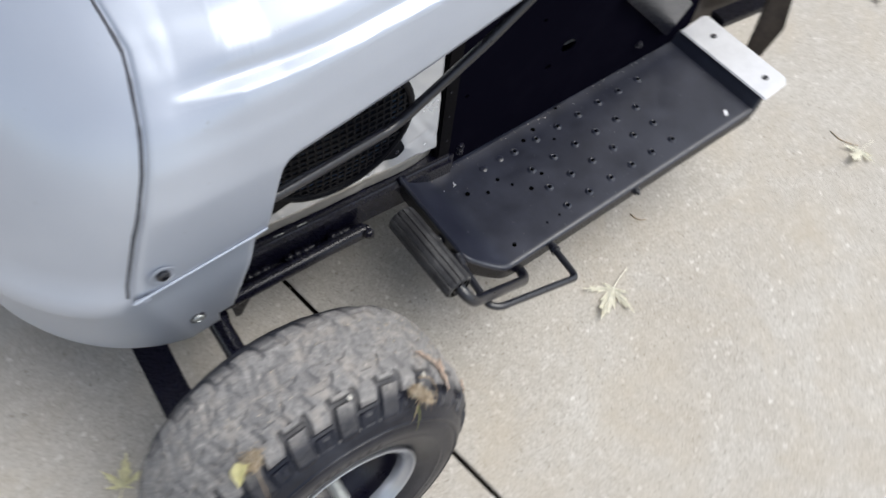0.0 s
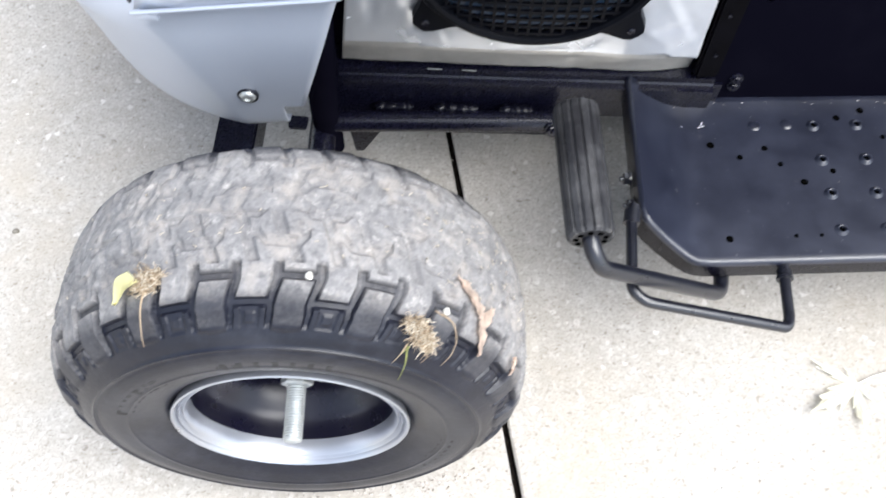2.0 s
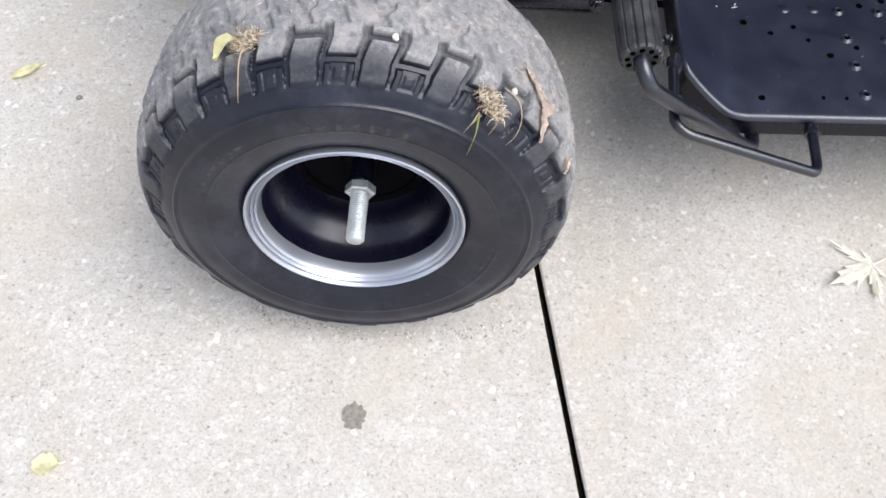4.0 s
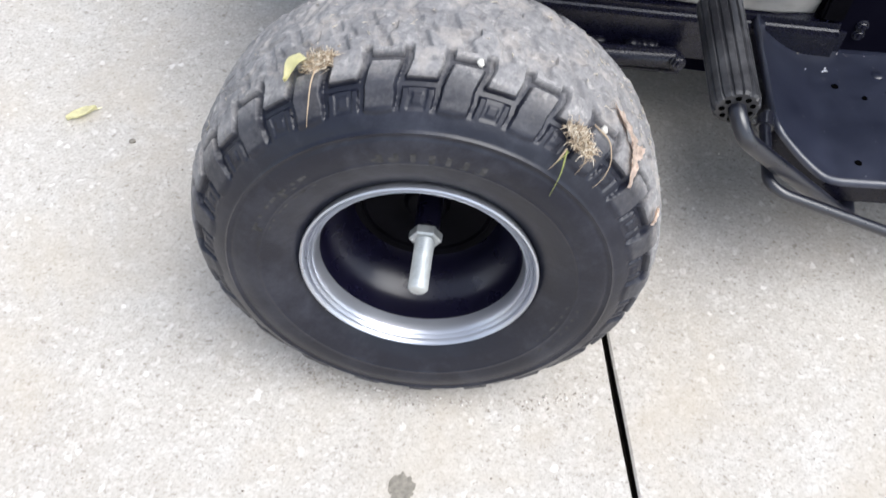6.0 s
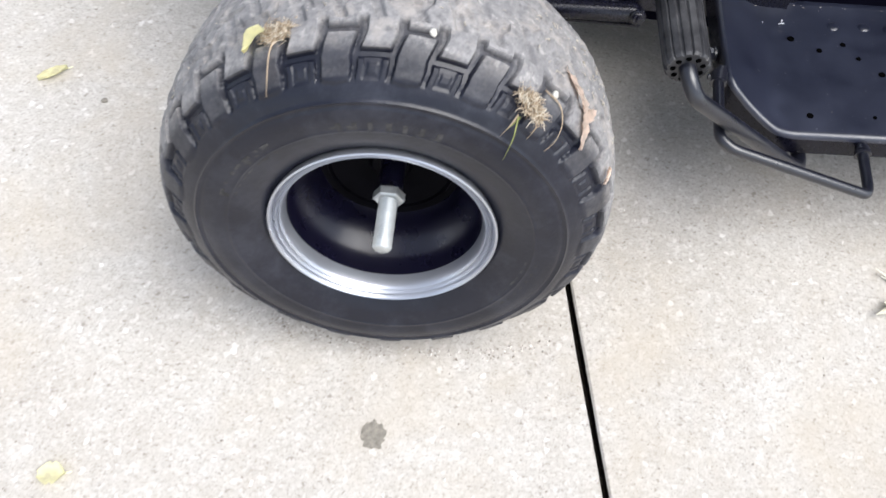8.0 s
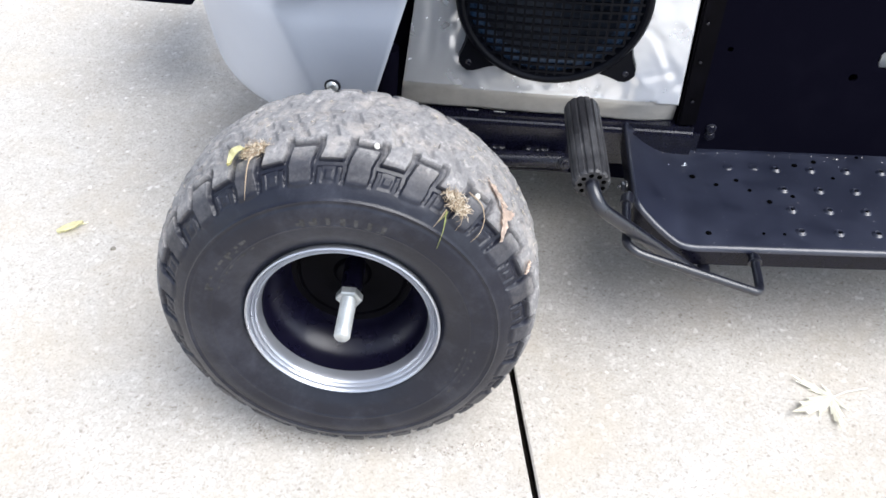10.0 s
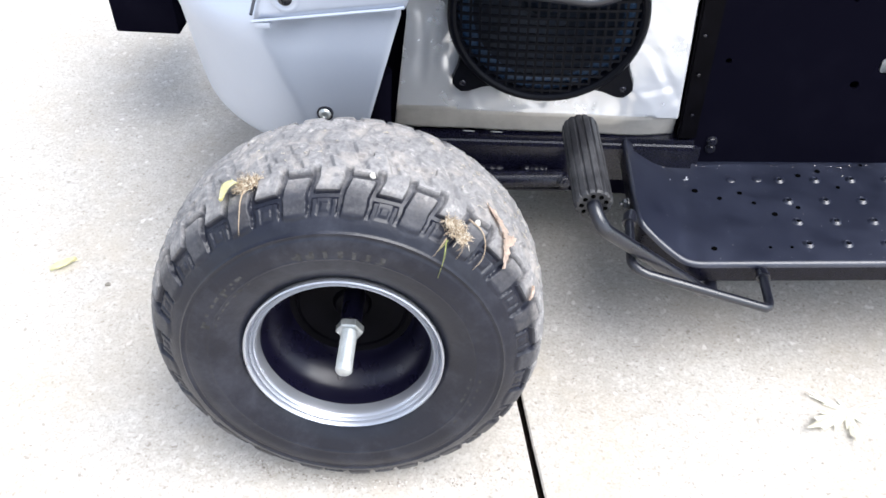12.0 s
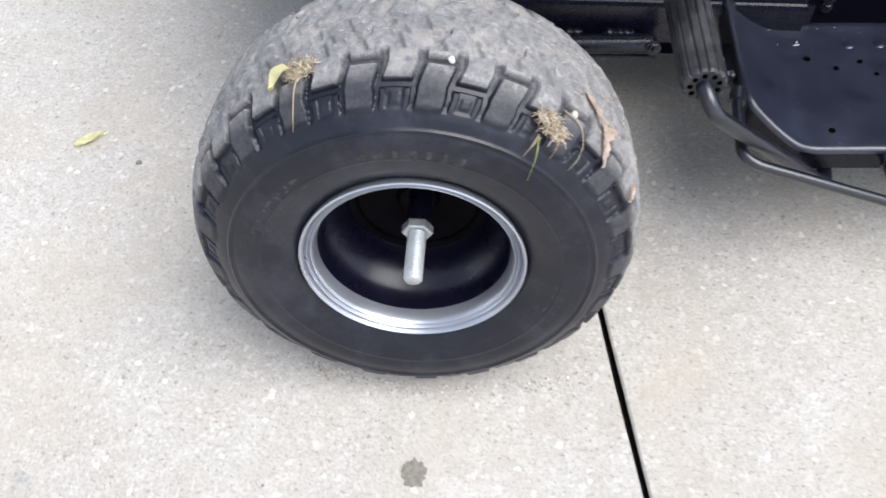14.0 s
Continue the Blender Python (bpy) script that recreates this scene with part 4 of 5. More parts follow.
def build_tunnel():
    bm = bmesh.new()
    holes = [(0.458, 0.379, 0.0042), (0.636, 0.342, 0.0062), (0.675, 0.372, 0.0150), (0.70, 0.50, 0.006), (0.60, 0.47, 0.004)]
    x0, x1, z0, z1 = 0.432, 1.03, 0.204, 0.80
    # plate with real round holes: a grid with its cells about each hole cut out and a rim put in
    cuts_x = sorted({x0, x1, *[h[0] - 0.02 for h in holes], *[h[0] + 0.02 for h in holes]})
    cuts_z = sorted({z0, z1, *[h[1] - 0.02 for h in holes], *[h[1] + 0.02 for h in holes]})
    verts = {}

    def vert(x, z):
        key = (round(x, 5), round(z, 5))
        if key not in verts:
            verts[key] = bm.verts.new((x, wall_y(x), z))
        return verts[key]

    for xa, xb in zip(cuts_x, cuts_x[1:]):
        for za, zb in zip(cuts_z, cuts_z[1:]):
            cx, cz = (xa + xb) / 2, (za + zb) / 2
            if any(abs(cx - h[0]) < 0.0201 and abs(cz - h[1]) < 0.0201 for h in holes):
                continue
            bm.faces.new((vert(xa, za), vert(xb, za), vert(xb, zb), vert(xa, zb)))
    for hx, hz, r in holes:
        ring = []
        sq = []
        for k in range(24):
            a = 2 * math.pi * k / 24
            ring.append(bm.verts.new((hx + r * math.cos(a), wall_y(hx), hz + r * math.sin(a))))
            f = 0.02 / max(abs(math.cos(a)), abs(math.sin(a)))
            sq.append(bm.verts.new((hx + f * math.cos(a), wall_y(hx + f * math.cos(a)), hz + f * math.sin(a))))
        for k in range(24):
            bm.faces.new((ring[k], ring[(k + 1) % 24], sq[(k + 1) % 24], sq[k]))
    bmesh.ops.remove_doubles(bm, verts=bm.verts, dist=0.0002)
    ob = part("tunnel_side", bm, PANEL, tractor, "black steel side panel with bolt holes", smooth=False)
    so = ob.modifiers.new("thickness", "SOLIDIFY")
    so.thickness, so.offset = 0.003, 0
    # folded front edge beside the board
    bm = bmesh.new()
    slab(bm, [(0.411, 0.384, 0.250), (0.438, 0.386, 0.250), (0.434, 0.386, 0.70), (0.402, 0.384, 0.70)], 0.012, (0, 1, 0), 0.003)
    part("side_flange", bm, PLATE_BLACK, ob, "folded black flange", smooth=30)
    for x, y, z in ((0.462, 0.3910, 0.2335), (0.462, 0.3910, 0.247), (0.880, 0.4265, 0.262), (0.424, 0.383, 0.295), (0.421, 0.383, 0.36), (0.418, 0.383, 0.42)):
        bm = bmesh.new()
        hex_bolt(bm, (x, y - 0.0005, z), (0, -1, 0.05), 0.0105 if z < 0.29 else 0.004, 0.005 if z < 0.29 else 0.0015, 0.0022 if z < 0.29 else 0, 0.0075 if z < 0.29 else 0)
        part("panel_bolt", bm, STEEL_BLACK, ob, "painted-over bolt", smooth=30)
    # pale cover seen through the large hole
    bm = bmesh.new()
    box(bm, (0.672, 0.430, 0.348), (0.74, 0.434, 0.42), 0.001)
    part("pale_cover", bm, COVER, ob, "pale cover behind the hole")
    bm = bmesh.new()
    # tunnel body; its unseen low and far parts keep light off the ground
    box(bm, (0.44, 0.475, 0.065), (1.05, 0.92, 0.72), 0.02)
    part("tunnel_core_blocker", bm, PANEL, tractor, "black tunnel body, carried on unseen to block light", smooth=30)


build_tunnel()

# footboard frame: u runs along the outer edge to the rear, v in to the tunnel
FB_O = Vector((0.408, 0.162, 0.2165))
FB_U = Vector((0.9948, 0.0985, 0.004)).normalized()
FB_V = Vector((-0.0985, 0.9948, -0.055)).normalized()
FB_W = FB_U.cross(FB_V).normalized()


def fb(u, v, w=0.0):
    return FB_O + FB_U * u + FB_V * v + FB_W * w


def board_lift(u):
    """How the footboard rises to its front, in a soft curve."""
    return 0.044 * min(1.0, max(0.0, (0.024 - u) / 0.082)) ** 1.7


def build_footboard():
    deep, long, inset_by = 0.224, 0.606, 0.004
    us = list(np.linspace(-0.058, -0.042, 7)) + list(np.linspace(-0.037, 0.035, 16)) + list(np.linspace(0.06, long, 24)) + [long + 0.004, long + 0.015]
    fs = (0.0, 0.02, 0.06, 0.15, 0.30, 0.50, 0.70, 0.85, 0.965, 1.0)

    def corner(u):
        return inset_by + float(np.interp(u, [-0.059, -0.0568, -0.0535, -0.048, -0.005, 0.001, 0.006], [0.047, 0.0375, 0.0325, 0.0285, 0.0025, 0.0005, 0.0]))

    rows = []
    for u in us:
        line = []
        for f in fs:
            v = corner(u) + (deep - corner(u)) * f
            uu = u + 0.012 * v / deep * max(0.0, 1 - (u + 0.058) / 0.07)
            w = board_lift(u) * (1 - 0.12 * v / deep) + float(np.interp(u, [long, long + 0.004, long + 0.015], [0.0, 0.007, 0.027]))
            line.append((uu, v + (0.004 if f == 1.0 else 0.0), w + (0.004 if f == 1.0 else 0.0) - 0.0004 * math.sin(math.pi * f)))
        rows.append(line)
    bm = bmesh.new()
    grid = [[bm.verts.new(fb(*p)) for p in line] for line in rows]
    for a, b in zip(grid, grid[1:]):
        for k in range(len(fs) - 1):
            bm.faces.new((a[k], a[k + 1], b[k + 1], b[k]))
    # the edge turned down round the front, the cut corner and the outer side
    rim = [(grid[0][k], rows[0][k]) for k in range(len(fs) - 1, 0, -1)] + [(g[0], r[0]) for g, r in zip(grid, rows)]
    last = [v for v, _ in rim]
    drops = []
    for k, (_, p) in enumerate(rim):
        q0, q1 = rim[max(0, k - 1)][1], rim[min(len(rim) - 1, k + 1)][1]
        tu, tv = q1[0] - q0[0], q1[1] - q0[1]
        ln = math.hypot(tu, tv)
        drops.append((tv / ln, -tu / ln, 0.028 + 0.010 * min(1.0, max(0.0, -p[0] / 0.06))))
    smooth_top = len(bm.faces)
    for out, down in ((0.0016, 0.0005), (0.0030, 0.0018), (0.0038, 0.0036), (0.0040, 0.0062), (0.0040, None), (0.0020, -1)):
        ring = []
        for (_, p), (nu, nv, deep_k) in zip(rim, drops):
            dn = deep_k if down is None else (deep_k + 0.0012 if down < 0 else down)
            ring.append(bm.verts.new(fb(p[0] + nu * out, p[1] + nv * out, p[2] - dn)))
        for k in range(len(ring) - 1):
            bm.faces.new((last[k], last[k + 1], ring[k + 1], ring[k]))
        last = ring
    bm.faces.ensure_lookup_table()
    # the turned-down faces take a darker black: their shade put into the colour
    for f in bm.faces[smooth_top + 4 * (len(rim) - 1):]:
        f.material_index = 1
    ob = part("footboard", bm, [BOARD, EDGE_BLACK], tractor, "black pressed-steel footboard with punched grip dimples", smooth=42)
    so = ob.modifiers.new("thickness", "SOLIDIFY")
    so.thickness, so.offset = 0.002, 0
    # punched, raised grip rings
    shapes = {}
    spots = []
    for v, n, u0 in ((0.0375, 6, 0.170), (0.085, 6, 0.170), (0.131, 6, 0.170), (0.180, 7, 0.171)):
        for k in range(n):
            spots.append((u0 + 0.0512 * k, v, True))
    for u, v in ((0.102, 0.182), (0.140, 0.183)):
        spots.append((u, v, False))
    for u, v, pierced in spots:
        key = pierced
        if key not in shapes:
            bm = bmesh.new()
            if pierced:
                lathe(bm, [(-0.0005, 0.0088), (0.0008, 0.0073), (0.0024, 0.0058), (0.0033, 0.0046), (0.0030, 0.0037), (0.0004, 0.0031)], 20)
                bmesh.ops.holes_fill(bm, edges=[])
                # closed near-black disc painted in for the shade of the punched hole
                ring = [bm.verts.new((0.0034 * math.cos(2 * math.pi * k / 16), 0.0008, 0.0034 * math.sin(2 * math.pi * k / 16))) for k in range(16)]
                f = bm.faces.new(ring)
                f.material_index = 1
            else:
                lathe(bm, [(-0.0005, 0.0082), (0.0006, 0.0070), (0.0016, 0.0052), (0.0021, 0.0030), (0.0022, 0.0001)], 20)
            d = part("dimple", bm, [BOARD, HOLE_SHADE], ob, smooth=50)
            shapes[key] = d.data
        else:
            d = new("dimple", shapes[key])
            d.parent = ob
        d.matrix_local = Matrix.Translation(fb(u, v, 0.0006)) @ Matrix((FB_U, FB_W, -FB_V)).transposed().to_4x4()
    # plain drilled holes, their inner shade painted as near-black discs
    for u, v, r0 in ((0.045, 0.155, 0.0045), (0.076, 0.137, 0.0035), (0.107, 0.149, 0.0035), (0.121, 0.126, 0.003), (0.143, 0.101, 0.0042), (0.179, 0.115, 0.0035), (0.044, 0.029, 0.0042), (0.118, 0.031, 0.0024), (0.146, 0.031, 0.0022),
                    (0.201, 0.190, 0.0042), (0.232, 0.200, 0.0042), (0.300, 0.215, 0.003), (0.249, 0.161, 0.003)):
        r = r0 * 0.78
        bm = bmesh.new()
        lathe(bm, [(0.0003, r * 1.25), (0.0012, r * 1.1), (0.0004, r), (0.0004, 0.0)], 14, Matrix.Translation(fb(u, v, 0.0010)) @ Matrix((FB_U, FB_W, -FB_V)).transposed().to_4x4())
        part("drilled_hole_disc", bm, HOLE_SHADE, ob, smooth=40)
    bm = bmesh.new()
    slab(bm, [fb(0.548, 0.020, 0.0012), fb(0.556, 0.018, 0.0012), fb(0.563, 0.028, 0.0012), fb(0.556, 0.031, 0.0012)], 0.001, FB_W)
    part("scratch", bm, CHROME_EDGE, ob, "bare metal scratch")
    for u, v, du, dv in ((0.012, 0.177, 0.003, 0.007), (0.034, 0.181, 0.007, 0.002), (0.038, 0.184, 0.002, 0.005)):
        bm = bmesh.new()
        slab(bm, [fb(u, v, 0.0012), fb(u + du, v + dv, 0.0012), fb(u + du + 0.0012, v + dv - 0.0008, 0.0012), fb(u + 0.0012, v - 0.0008, 0.0012)], 0.0006, FB_W)
        part("scratch", bm, CHROME_EDGE, ob)
    # bare rear edge
    bm = bmesh.new()
    slab(bm, [fb(long + 0.010, -0.008, 0.024), fb(long + 0.062, -0.008, 0.034), fb(long + 0.074, 0.002, 0.037), fb(long + 0.074, 0.200, 0.037), fb(long + 0.066, 0.208, 0.036), fb(long + 0.010, 0.210, 0.024)], 0.005, FB_W, 0.0018)
    edge = part("rear_edge", bm, CHROME_EDGE, ob, "bare silver rear edge strip", smooth=30)
    for u, v in ((0.045, 0.026), (0.045, 0.158)):
        bm = bmesh.new()
        lathe(bm, [(0.0, 0.0060), (0.0022, 0.0055), (0.0026, 0.003), (0.0026, 0.0)], 16, Matrix.Translation(fb(long + u, v, 0.036)) @ Matrix((FB_U, FB_W, -FB_V)).transposed().to_4x4())
        part("strip_bolt", bm, BLACK, edge, smooth=40)
    # bolts on the front flange and the outer lip
    for u, v, w, way in ((-0.0610, 0.098, 0.022, -FB_U), (-0.0615, 0.064, 0.020, -FB_U), (0.30, -0.001, -0.014, -FB_V)):
        bm = bmesh.new()
        hex_bolt(bm, fb(u, v, w), way, 0.013, 0.007, 0.003, 0.009)
        part("board_bolt", bm, BLACK, ob, "painted-over bolt", smooth=30)
    return ob


build_footboard()


def build_pedal():
    a, b = Vector((0.2607, 0.2615, 0.3500)), Vector((0.2770, 0.1190, 0.3426))
    d = (b - a).normalized()
    side = d.cross(Vector((0, 0, 1))).normalized()
    up = side.cross(d)
    bm = bmesh.new()
    rings = []
    n = 96
    for s, scale in ((0.0, 0.86), (0.002, 0.97), (0.006, 1.0), (0.072, 1.01), (0.1365, 1.0), (0.1410, 0.97), (0.1435, 0.88)):
        ring = []
        for k in range(n):
            ang = 2 * math.pi * k / n
            rib = 0.0009 * (1 if math.sin(ang * 15) > -0.72 else -1.0)
            r = (0.0222 + rib) * scale
            ring.append(bm.verts.new(a + d * s + (side * math.cos(ang) + up * math.sin(ang)) * r))
        rings.append(ring)
    for p, q in zip(rings, rings[1:]):
        for k in range(n):
            bm.faces.new((p[k], p[(k + 1) % n], q[(k + 1) % n], q[k]))
    bm.faces.new(rings[0])
    bm.faces.new(rings[-1])
    arm_bm = bmesh.new()
    tube(arm_bm, [a + d * 0.03, b + d * 0.010, (0.2895, 0.0975, 0.3255), (0.448, 0.146, 0.177), (0.450, 0.192, 0.174), (0.44, 0.30, 0.18)], 0.0086, 18, 0.020)
    pedal = part("pedal_arm", arm_bm, BLACK, tractor, "bent black pedal arm", smooth=40)
    part("pedal_grip", bm, GRIP, pedal, "ribbed black rubber pedal grip", smooth=30)
    # near-black discs stand for the shaded holes in the grip's end
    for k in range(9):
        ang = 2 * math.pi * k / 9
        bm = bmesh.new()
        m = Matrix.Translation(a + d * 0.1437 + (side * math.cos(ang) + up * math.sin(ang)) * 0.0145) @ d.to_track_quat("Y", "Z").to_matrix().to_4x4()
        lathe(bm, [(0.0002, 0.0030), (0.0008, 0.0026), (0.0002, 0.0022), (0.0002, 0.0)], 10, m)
        part("grip_hole_disc", bm, HOLE_SHADE, pedal, smooth=40)
    # wire loop hanging off the footboard's corner
    bm = bmesh.new()
    tube(bm, [(0.336, 0.204, 0.262), (0.332, 0.190, 0.262), (0.330, 0.104, 0.266), (0.345, 0.094, 0.262), (0.503, 0.096, 0.2135), (0.507, 0.108, 0.211), (0.5075, 0.176, 0.207)], 0.0060, 14, 0.014)
    loop = part("wire_loop", bm, BLACK, tractor, "bent black wire loop", smooth=40)
    bm = bmesh.new()
    tube(bm, [(0.3335, 0.197, 0.262), (0.3318, 0.182, 0.262)], 0.0088, 16)
    part("loop_collar", bm, BLACK, loop, smooth=40)
    bm = bmesh.new()
    tube(bm, [(0.5074, 0.1540, 0.2082), (0.5074, 0.1575, 0.2080)], 0.0090, 16)
    tube(bm, [(0.5074, 0.1590, 0.2080), (0.5075, 0.1650, 0.2076)], 0.0080, 16)
    part("loop_ferrule", bm, BLACK, loop, smooth=40)


build_pedal()


def build_rear():
    # diagonal brace beside the tunnel
    bm = bmesh.new()
    slab(bm, [(0.945, wall_y(0.945) - 0.004, 0.258), (0.988, wall_y(0.988) - 0.004, 0.320), (0.835, wall_y(0.835) - 0.004, 0.480), (0.780, wall_y(0.780) - 0.004, 0.430)], 0.010, (0, -1, 0), 0.002)
    part("diagonal_brace", bm, EDGE_BLACK, tractor, "satin black diagonal brace", smooth=30)
    bm = bmesh.new()
    slab(bm, [(0.985, 0.446, 0.225), (1.330, 0.436, 0.225), (1.330, 0.436, 0.520), (0.985, 0.446, 0.640)], 0.006, (0, 1, 0), 0.002)
    part("rear_fender", bm, RUSTY, tractor, "dark brown inner face of the rear fender", smooth=40)
    bm = bmesh.new()
    slab(bm, [(1.074, 0.398, 0.238), (1.330, 0.391, 0.238), (1.330, 0.391, 0.256), (1.074, 0.398, 0.256)], 0.036, (0, 1, 0), 0.002)
    part("rear_rail", bm, EDGE_BLACK, tractor, "black rear frame bar", smooth=30)
    # flat bracket hanging from the bar
    bm = bmesh.new()
    slab(bm, [(1.1156, 0.350, 0.206), (1.128, 0.322, 0.206), (1.150, 0.318, 0.275), (1.165, 0.345, 0.345), (1.118, 0.362, 0.345)], 0.007, (0.5, 1, 0), 0.0015)
    part("rear_bracket", bm, RUSTY, tractor, "brown rusty flat bracket", smooth=30)
    # the far-side bumper tube in front of the nose
    bm = bmesh.new()
    box(bm, (-0.526, 0.650, 0.220), (-0.412, 0.98, 0.345), 0.004)
    box(bm, (-0.42, 0.74, 0.24), (-0.20, 0.80, 0.31), 0.004)
    part("front_bumper", bm, PANEL, tractor, "black square bumper tube", smooth=30)


build_rear()

# ---- leaves, straw and marks ----
def maple_leaf(name, at, size, turn, material, label, curl=0.012, tilt=(0, 0), lobes=5, seed=1, group="fallen leaves"):
    """A lobed dry leaf with a midrib and stem, curled off the ground."""
    rng = random.Random(seed)
    bm = bmesh.new()
    spread = {5: (-100, -54, 0, 60, 94), 3: (-70, 0, 70)}[lobes]
    lens = {5: (0.30, 0.90, 1.0, 0.80, 0.46), 3: (0.6, 1.0, 0.6)}[lobes]
    wide = {5: (1.0, 0.75, 1.35, 1.0, 0.9), 3: (1.0, 1.0, 1.0)}[lobes]
    outline = []
    for ang, ln, wd in zip(spread, lens, wide):
        ln *= rng.uniform(0.88, 1.1)
        ang += rng.uniform(-6, 6)
        for da, f in ((-28, 0.20), (-21, 0.32), (-17, 0.52), (-12, 0.47), (-9, 0.72), (-4, 0.70), (0, 1.0), (4, 0.72), (8, 0.70), (12, 0.47), (18, 0.55), (21, 0.32), (28, 0.20)):
            a = radians(ang + da * wd * rng.uniform(0.9, 1.0))
            r = size * ln * f * rng.uniform(0.94, 1.06)
            outline.append((r * math.cos(a), r * math.sin(a)))
    m = Matrix.Translation(at) @ Euler((radians(tilt[0]), radians(tilt[1]), radians(turn))).to_matrix().to_4x4()

    def lift(x, y):
        d = math.hypot(x, y) / size
        return 0.0016 + curl * d * d * (0.35 + 0.65 * abs(math.sin(3 * math.atan2(y, x) + seed))) + 0.002 * noise.noise((x * 60, y * 60, seed))

    c = bm.verts.new(m @ Vector((0, 0, 0.002)))
    mids = [bm.verts.new(m @ Vector((x * 0.5, y * 0.5, lift(x * 0.5, y * 0.5)))) for x, y in outline]
    outs = [bm.verts.new(m @ Vector((x, y, lift(x, y)))) for x, y in outline]
    n = len(outline)
    for k in range(n):
        j = (k + 1) % n
        bm.faces.new((c, mids[k], mids[j]))
        bm.faces.new((mids[k], outs[k], outs[j], mids[j]))
    bmesh.ops.solidify(bm, geom=list(bm.faces), thickness=0.0005)
    tube(bm, [m @ Vector(p) for p in ((0, 0, 0.002), (-size * 0.3, size * 0.03, 0.004), (-size * 0.75, size * 0.14, 0.003))], 0.0009, 6)
    for ang, ln in zip(spread, lens):
        a = radians(ang)
        pts = [m @ Vector((size * ln * f * math.cos(a), size * ln * f * math.sin(a), lift(size * ln * f * math.cos(a), size * ln * f * math.sin(a)) + 0.0004)) for f in (0.05, 0.4, 0.8)]
        tube(bm, pts, 0.0006, 5)
    ob = part(name, bm, material, None)
    return tagged(ob, label, "leaf", group)


maple_leaf("fallen_leaf", (0.664, 0.113, 0.001), 0.074, 214, LEAF_PALE, "pale dry maple leaf lying on the concrete", 0.012, seed=2)
maple_leaf("fallen_leaf", (1.352, 0.118, 0.001), 0.060, 200, LEAF_PALE, "pale curled maple leaf on the concrete", 0.025, seed=5)


def curled_leaf(at, long, wide, turn, curl, label, seed):
    """A small simple leaf with a midrib, its sides curled up."""
    bm = bmesh.new()
    m = Matrix.Translation(at) @ Matrix.Rotation(radians(turn), 4, "Z")
    rows = []
    for i in range(11):
        t = i / 10
        w = wide * math.sin(math.pi * min(1.0, 0.06 + 0.94 * t)) ** 0.8 * (1 + 0.25 * noise.noise((t * 7, seed, 0)))
        rows.append([bm.verts.new(m @ Vector((long * (t - 0.5), w * (k / 3 - 1), 0.0015 + curl * (k / 3 - 1) ** 2 + 0.003 * t * t + 0.0015 * noise.noise((t * 5, k, seed))))) for k in range(7)])
    for p, q in zip(rows, rows[1:]):
        for k in range(6):
            bm.faces.new((p[k], p[k + 1], q[k + 1], q[k]))
    bmesh.ops.solidify(bm, geom=list(bm.faces), thickness=0.0006)
    tube(bm, [m @ Vector((long * 0.45, 0, 0.004)), m @ Vector((long * 0.65, long * 0.05, 0.0025))], 0.0009, 6)
    tagged(part("fallen_leaf", bm, LEAF_YELLOW, None, smooth=40), label, "leaf", "fallen leaves")


curled_leaf((-0.535, 0.285, 0.001), 0.044, 0.0075, 38, 0.007, "small yellow leaf curled on the concrete", 3)
curled_leaf((-0.330, -0.270, 0.001), 0.032, 0.013, 10, 0.004, "small yellow leaf flat on the concrete", 8)
maple_leaf("fallen_leaf", (-0.258, 0.214, 0.001), 0.062, 60, LEAF_YELLOW, "yellow maple leaf beside the front wheel", 0.012, seed=11)


def on_tyre(deg, y, r):
    """A place on the tread: degrees round the wheel, along the axle, out from it."""
    a = radians(deg)
    p = Vector((r * math.cos(a), y, r * math.sin(a)))
    n = Vector((math.cos(a), 0, math.sin(a)))
    return WHEEL @ p, (WHEEL.to_3x3() @ n).normalized()


def place(p):
    """Wheel normal at a world place, so that debris sits on the tread."""
    q = WHEEL.inverted() @ Vector(p)
    n = Vector((q.x, 0, q.z)).normalized()
    return Vector(p), (WHEEL.to_3x3() @ n).normalized()


def tuft(at, out, down, size, count, label, seed):
    """A matted clump of dry grass, thickest in its middle."""
    rng = random.Random(seed)
    down = (down - out * down.dot(out)).normalized()
    side = out.cross(down).normalized()
    bm = bmesh.new()
    for k in range(count):
        a, r = rng.uniform(0, 6.283), math.sqrt(rng.random())
        high = 0.55 * (1 - r * r) * size[0]
        p = at + side * (math.cos(a) * r * size[0]) + down * (math.sin(a) * r * size[1]) + out * rng.uniform(0.0, high)
        d = (side * rng.gauss(0, 0.8) + down * rng.gauss(0.1, 0.9) + out * rng.gauss(0.15, 0.35)).normalized()
        bend = Vector((rng.gauss(0, 1), rng.gauss(0, 1), rng.gauss(0, 1))) * 0.0022
        ln = rng.uniform(0.004, 0.011)
        tube(bm, [p, p + d * ln * 0.5 + bend, p + d * ln], rng.uniform(0.0002, 0.0006), 5, taper=0.4)
    return tagged(part("straw_tuft", bm, STRAW, None, smooth=True), label, "straw")


def blade(pts, r, material, label):
    bm = bmesh.new()
    tube(bm, pts, r, 6, fillet=0.012, taper=0.35)
    tagged(part("grass_blade", bm, material, None, smooth=True), label, "grass")


DOWN = Vector((0.0, -0.55, -0.83)).normalized()


def tread(deg, y, r, off=0.0):
    p, n = on_tyre(deg, y, r)
    return p + n * off


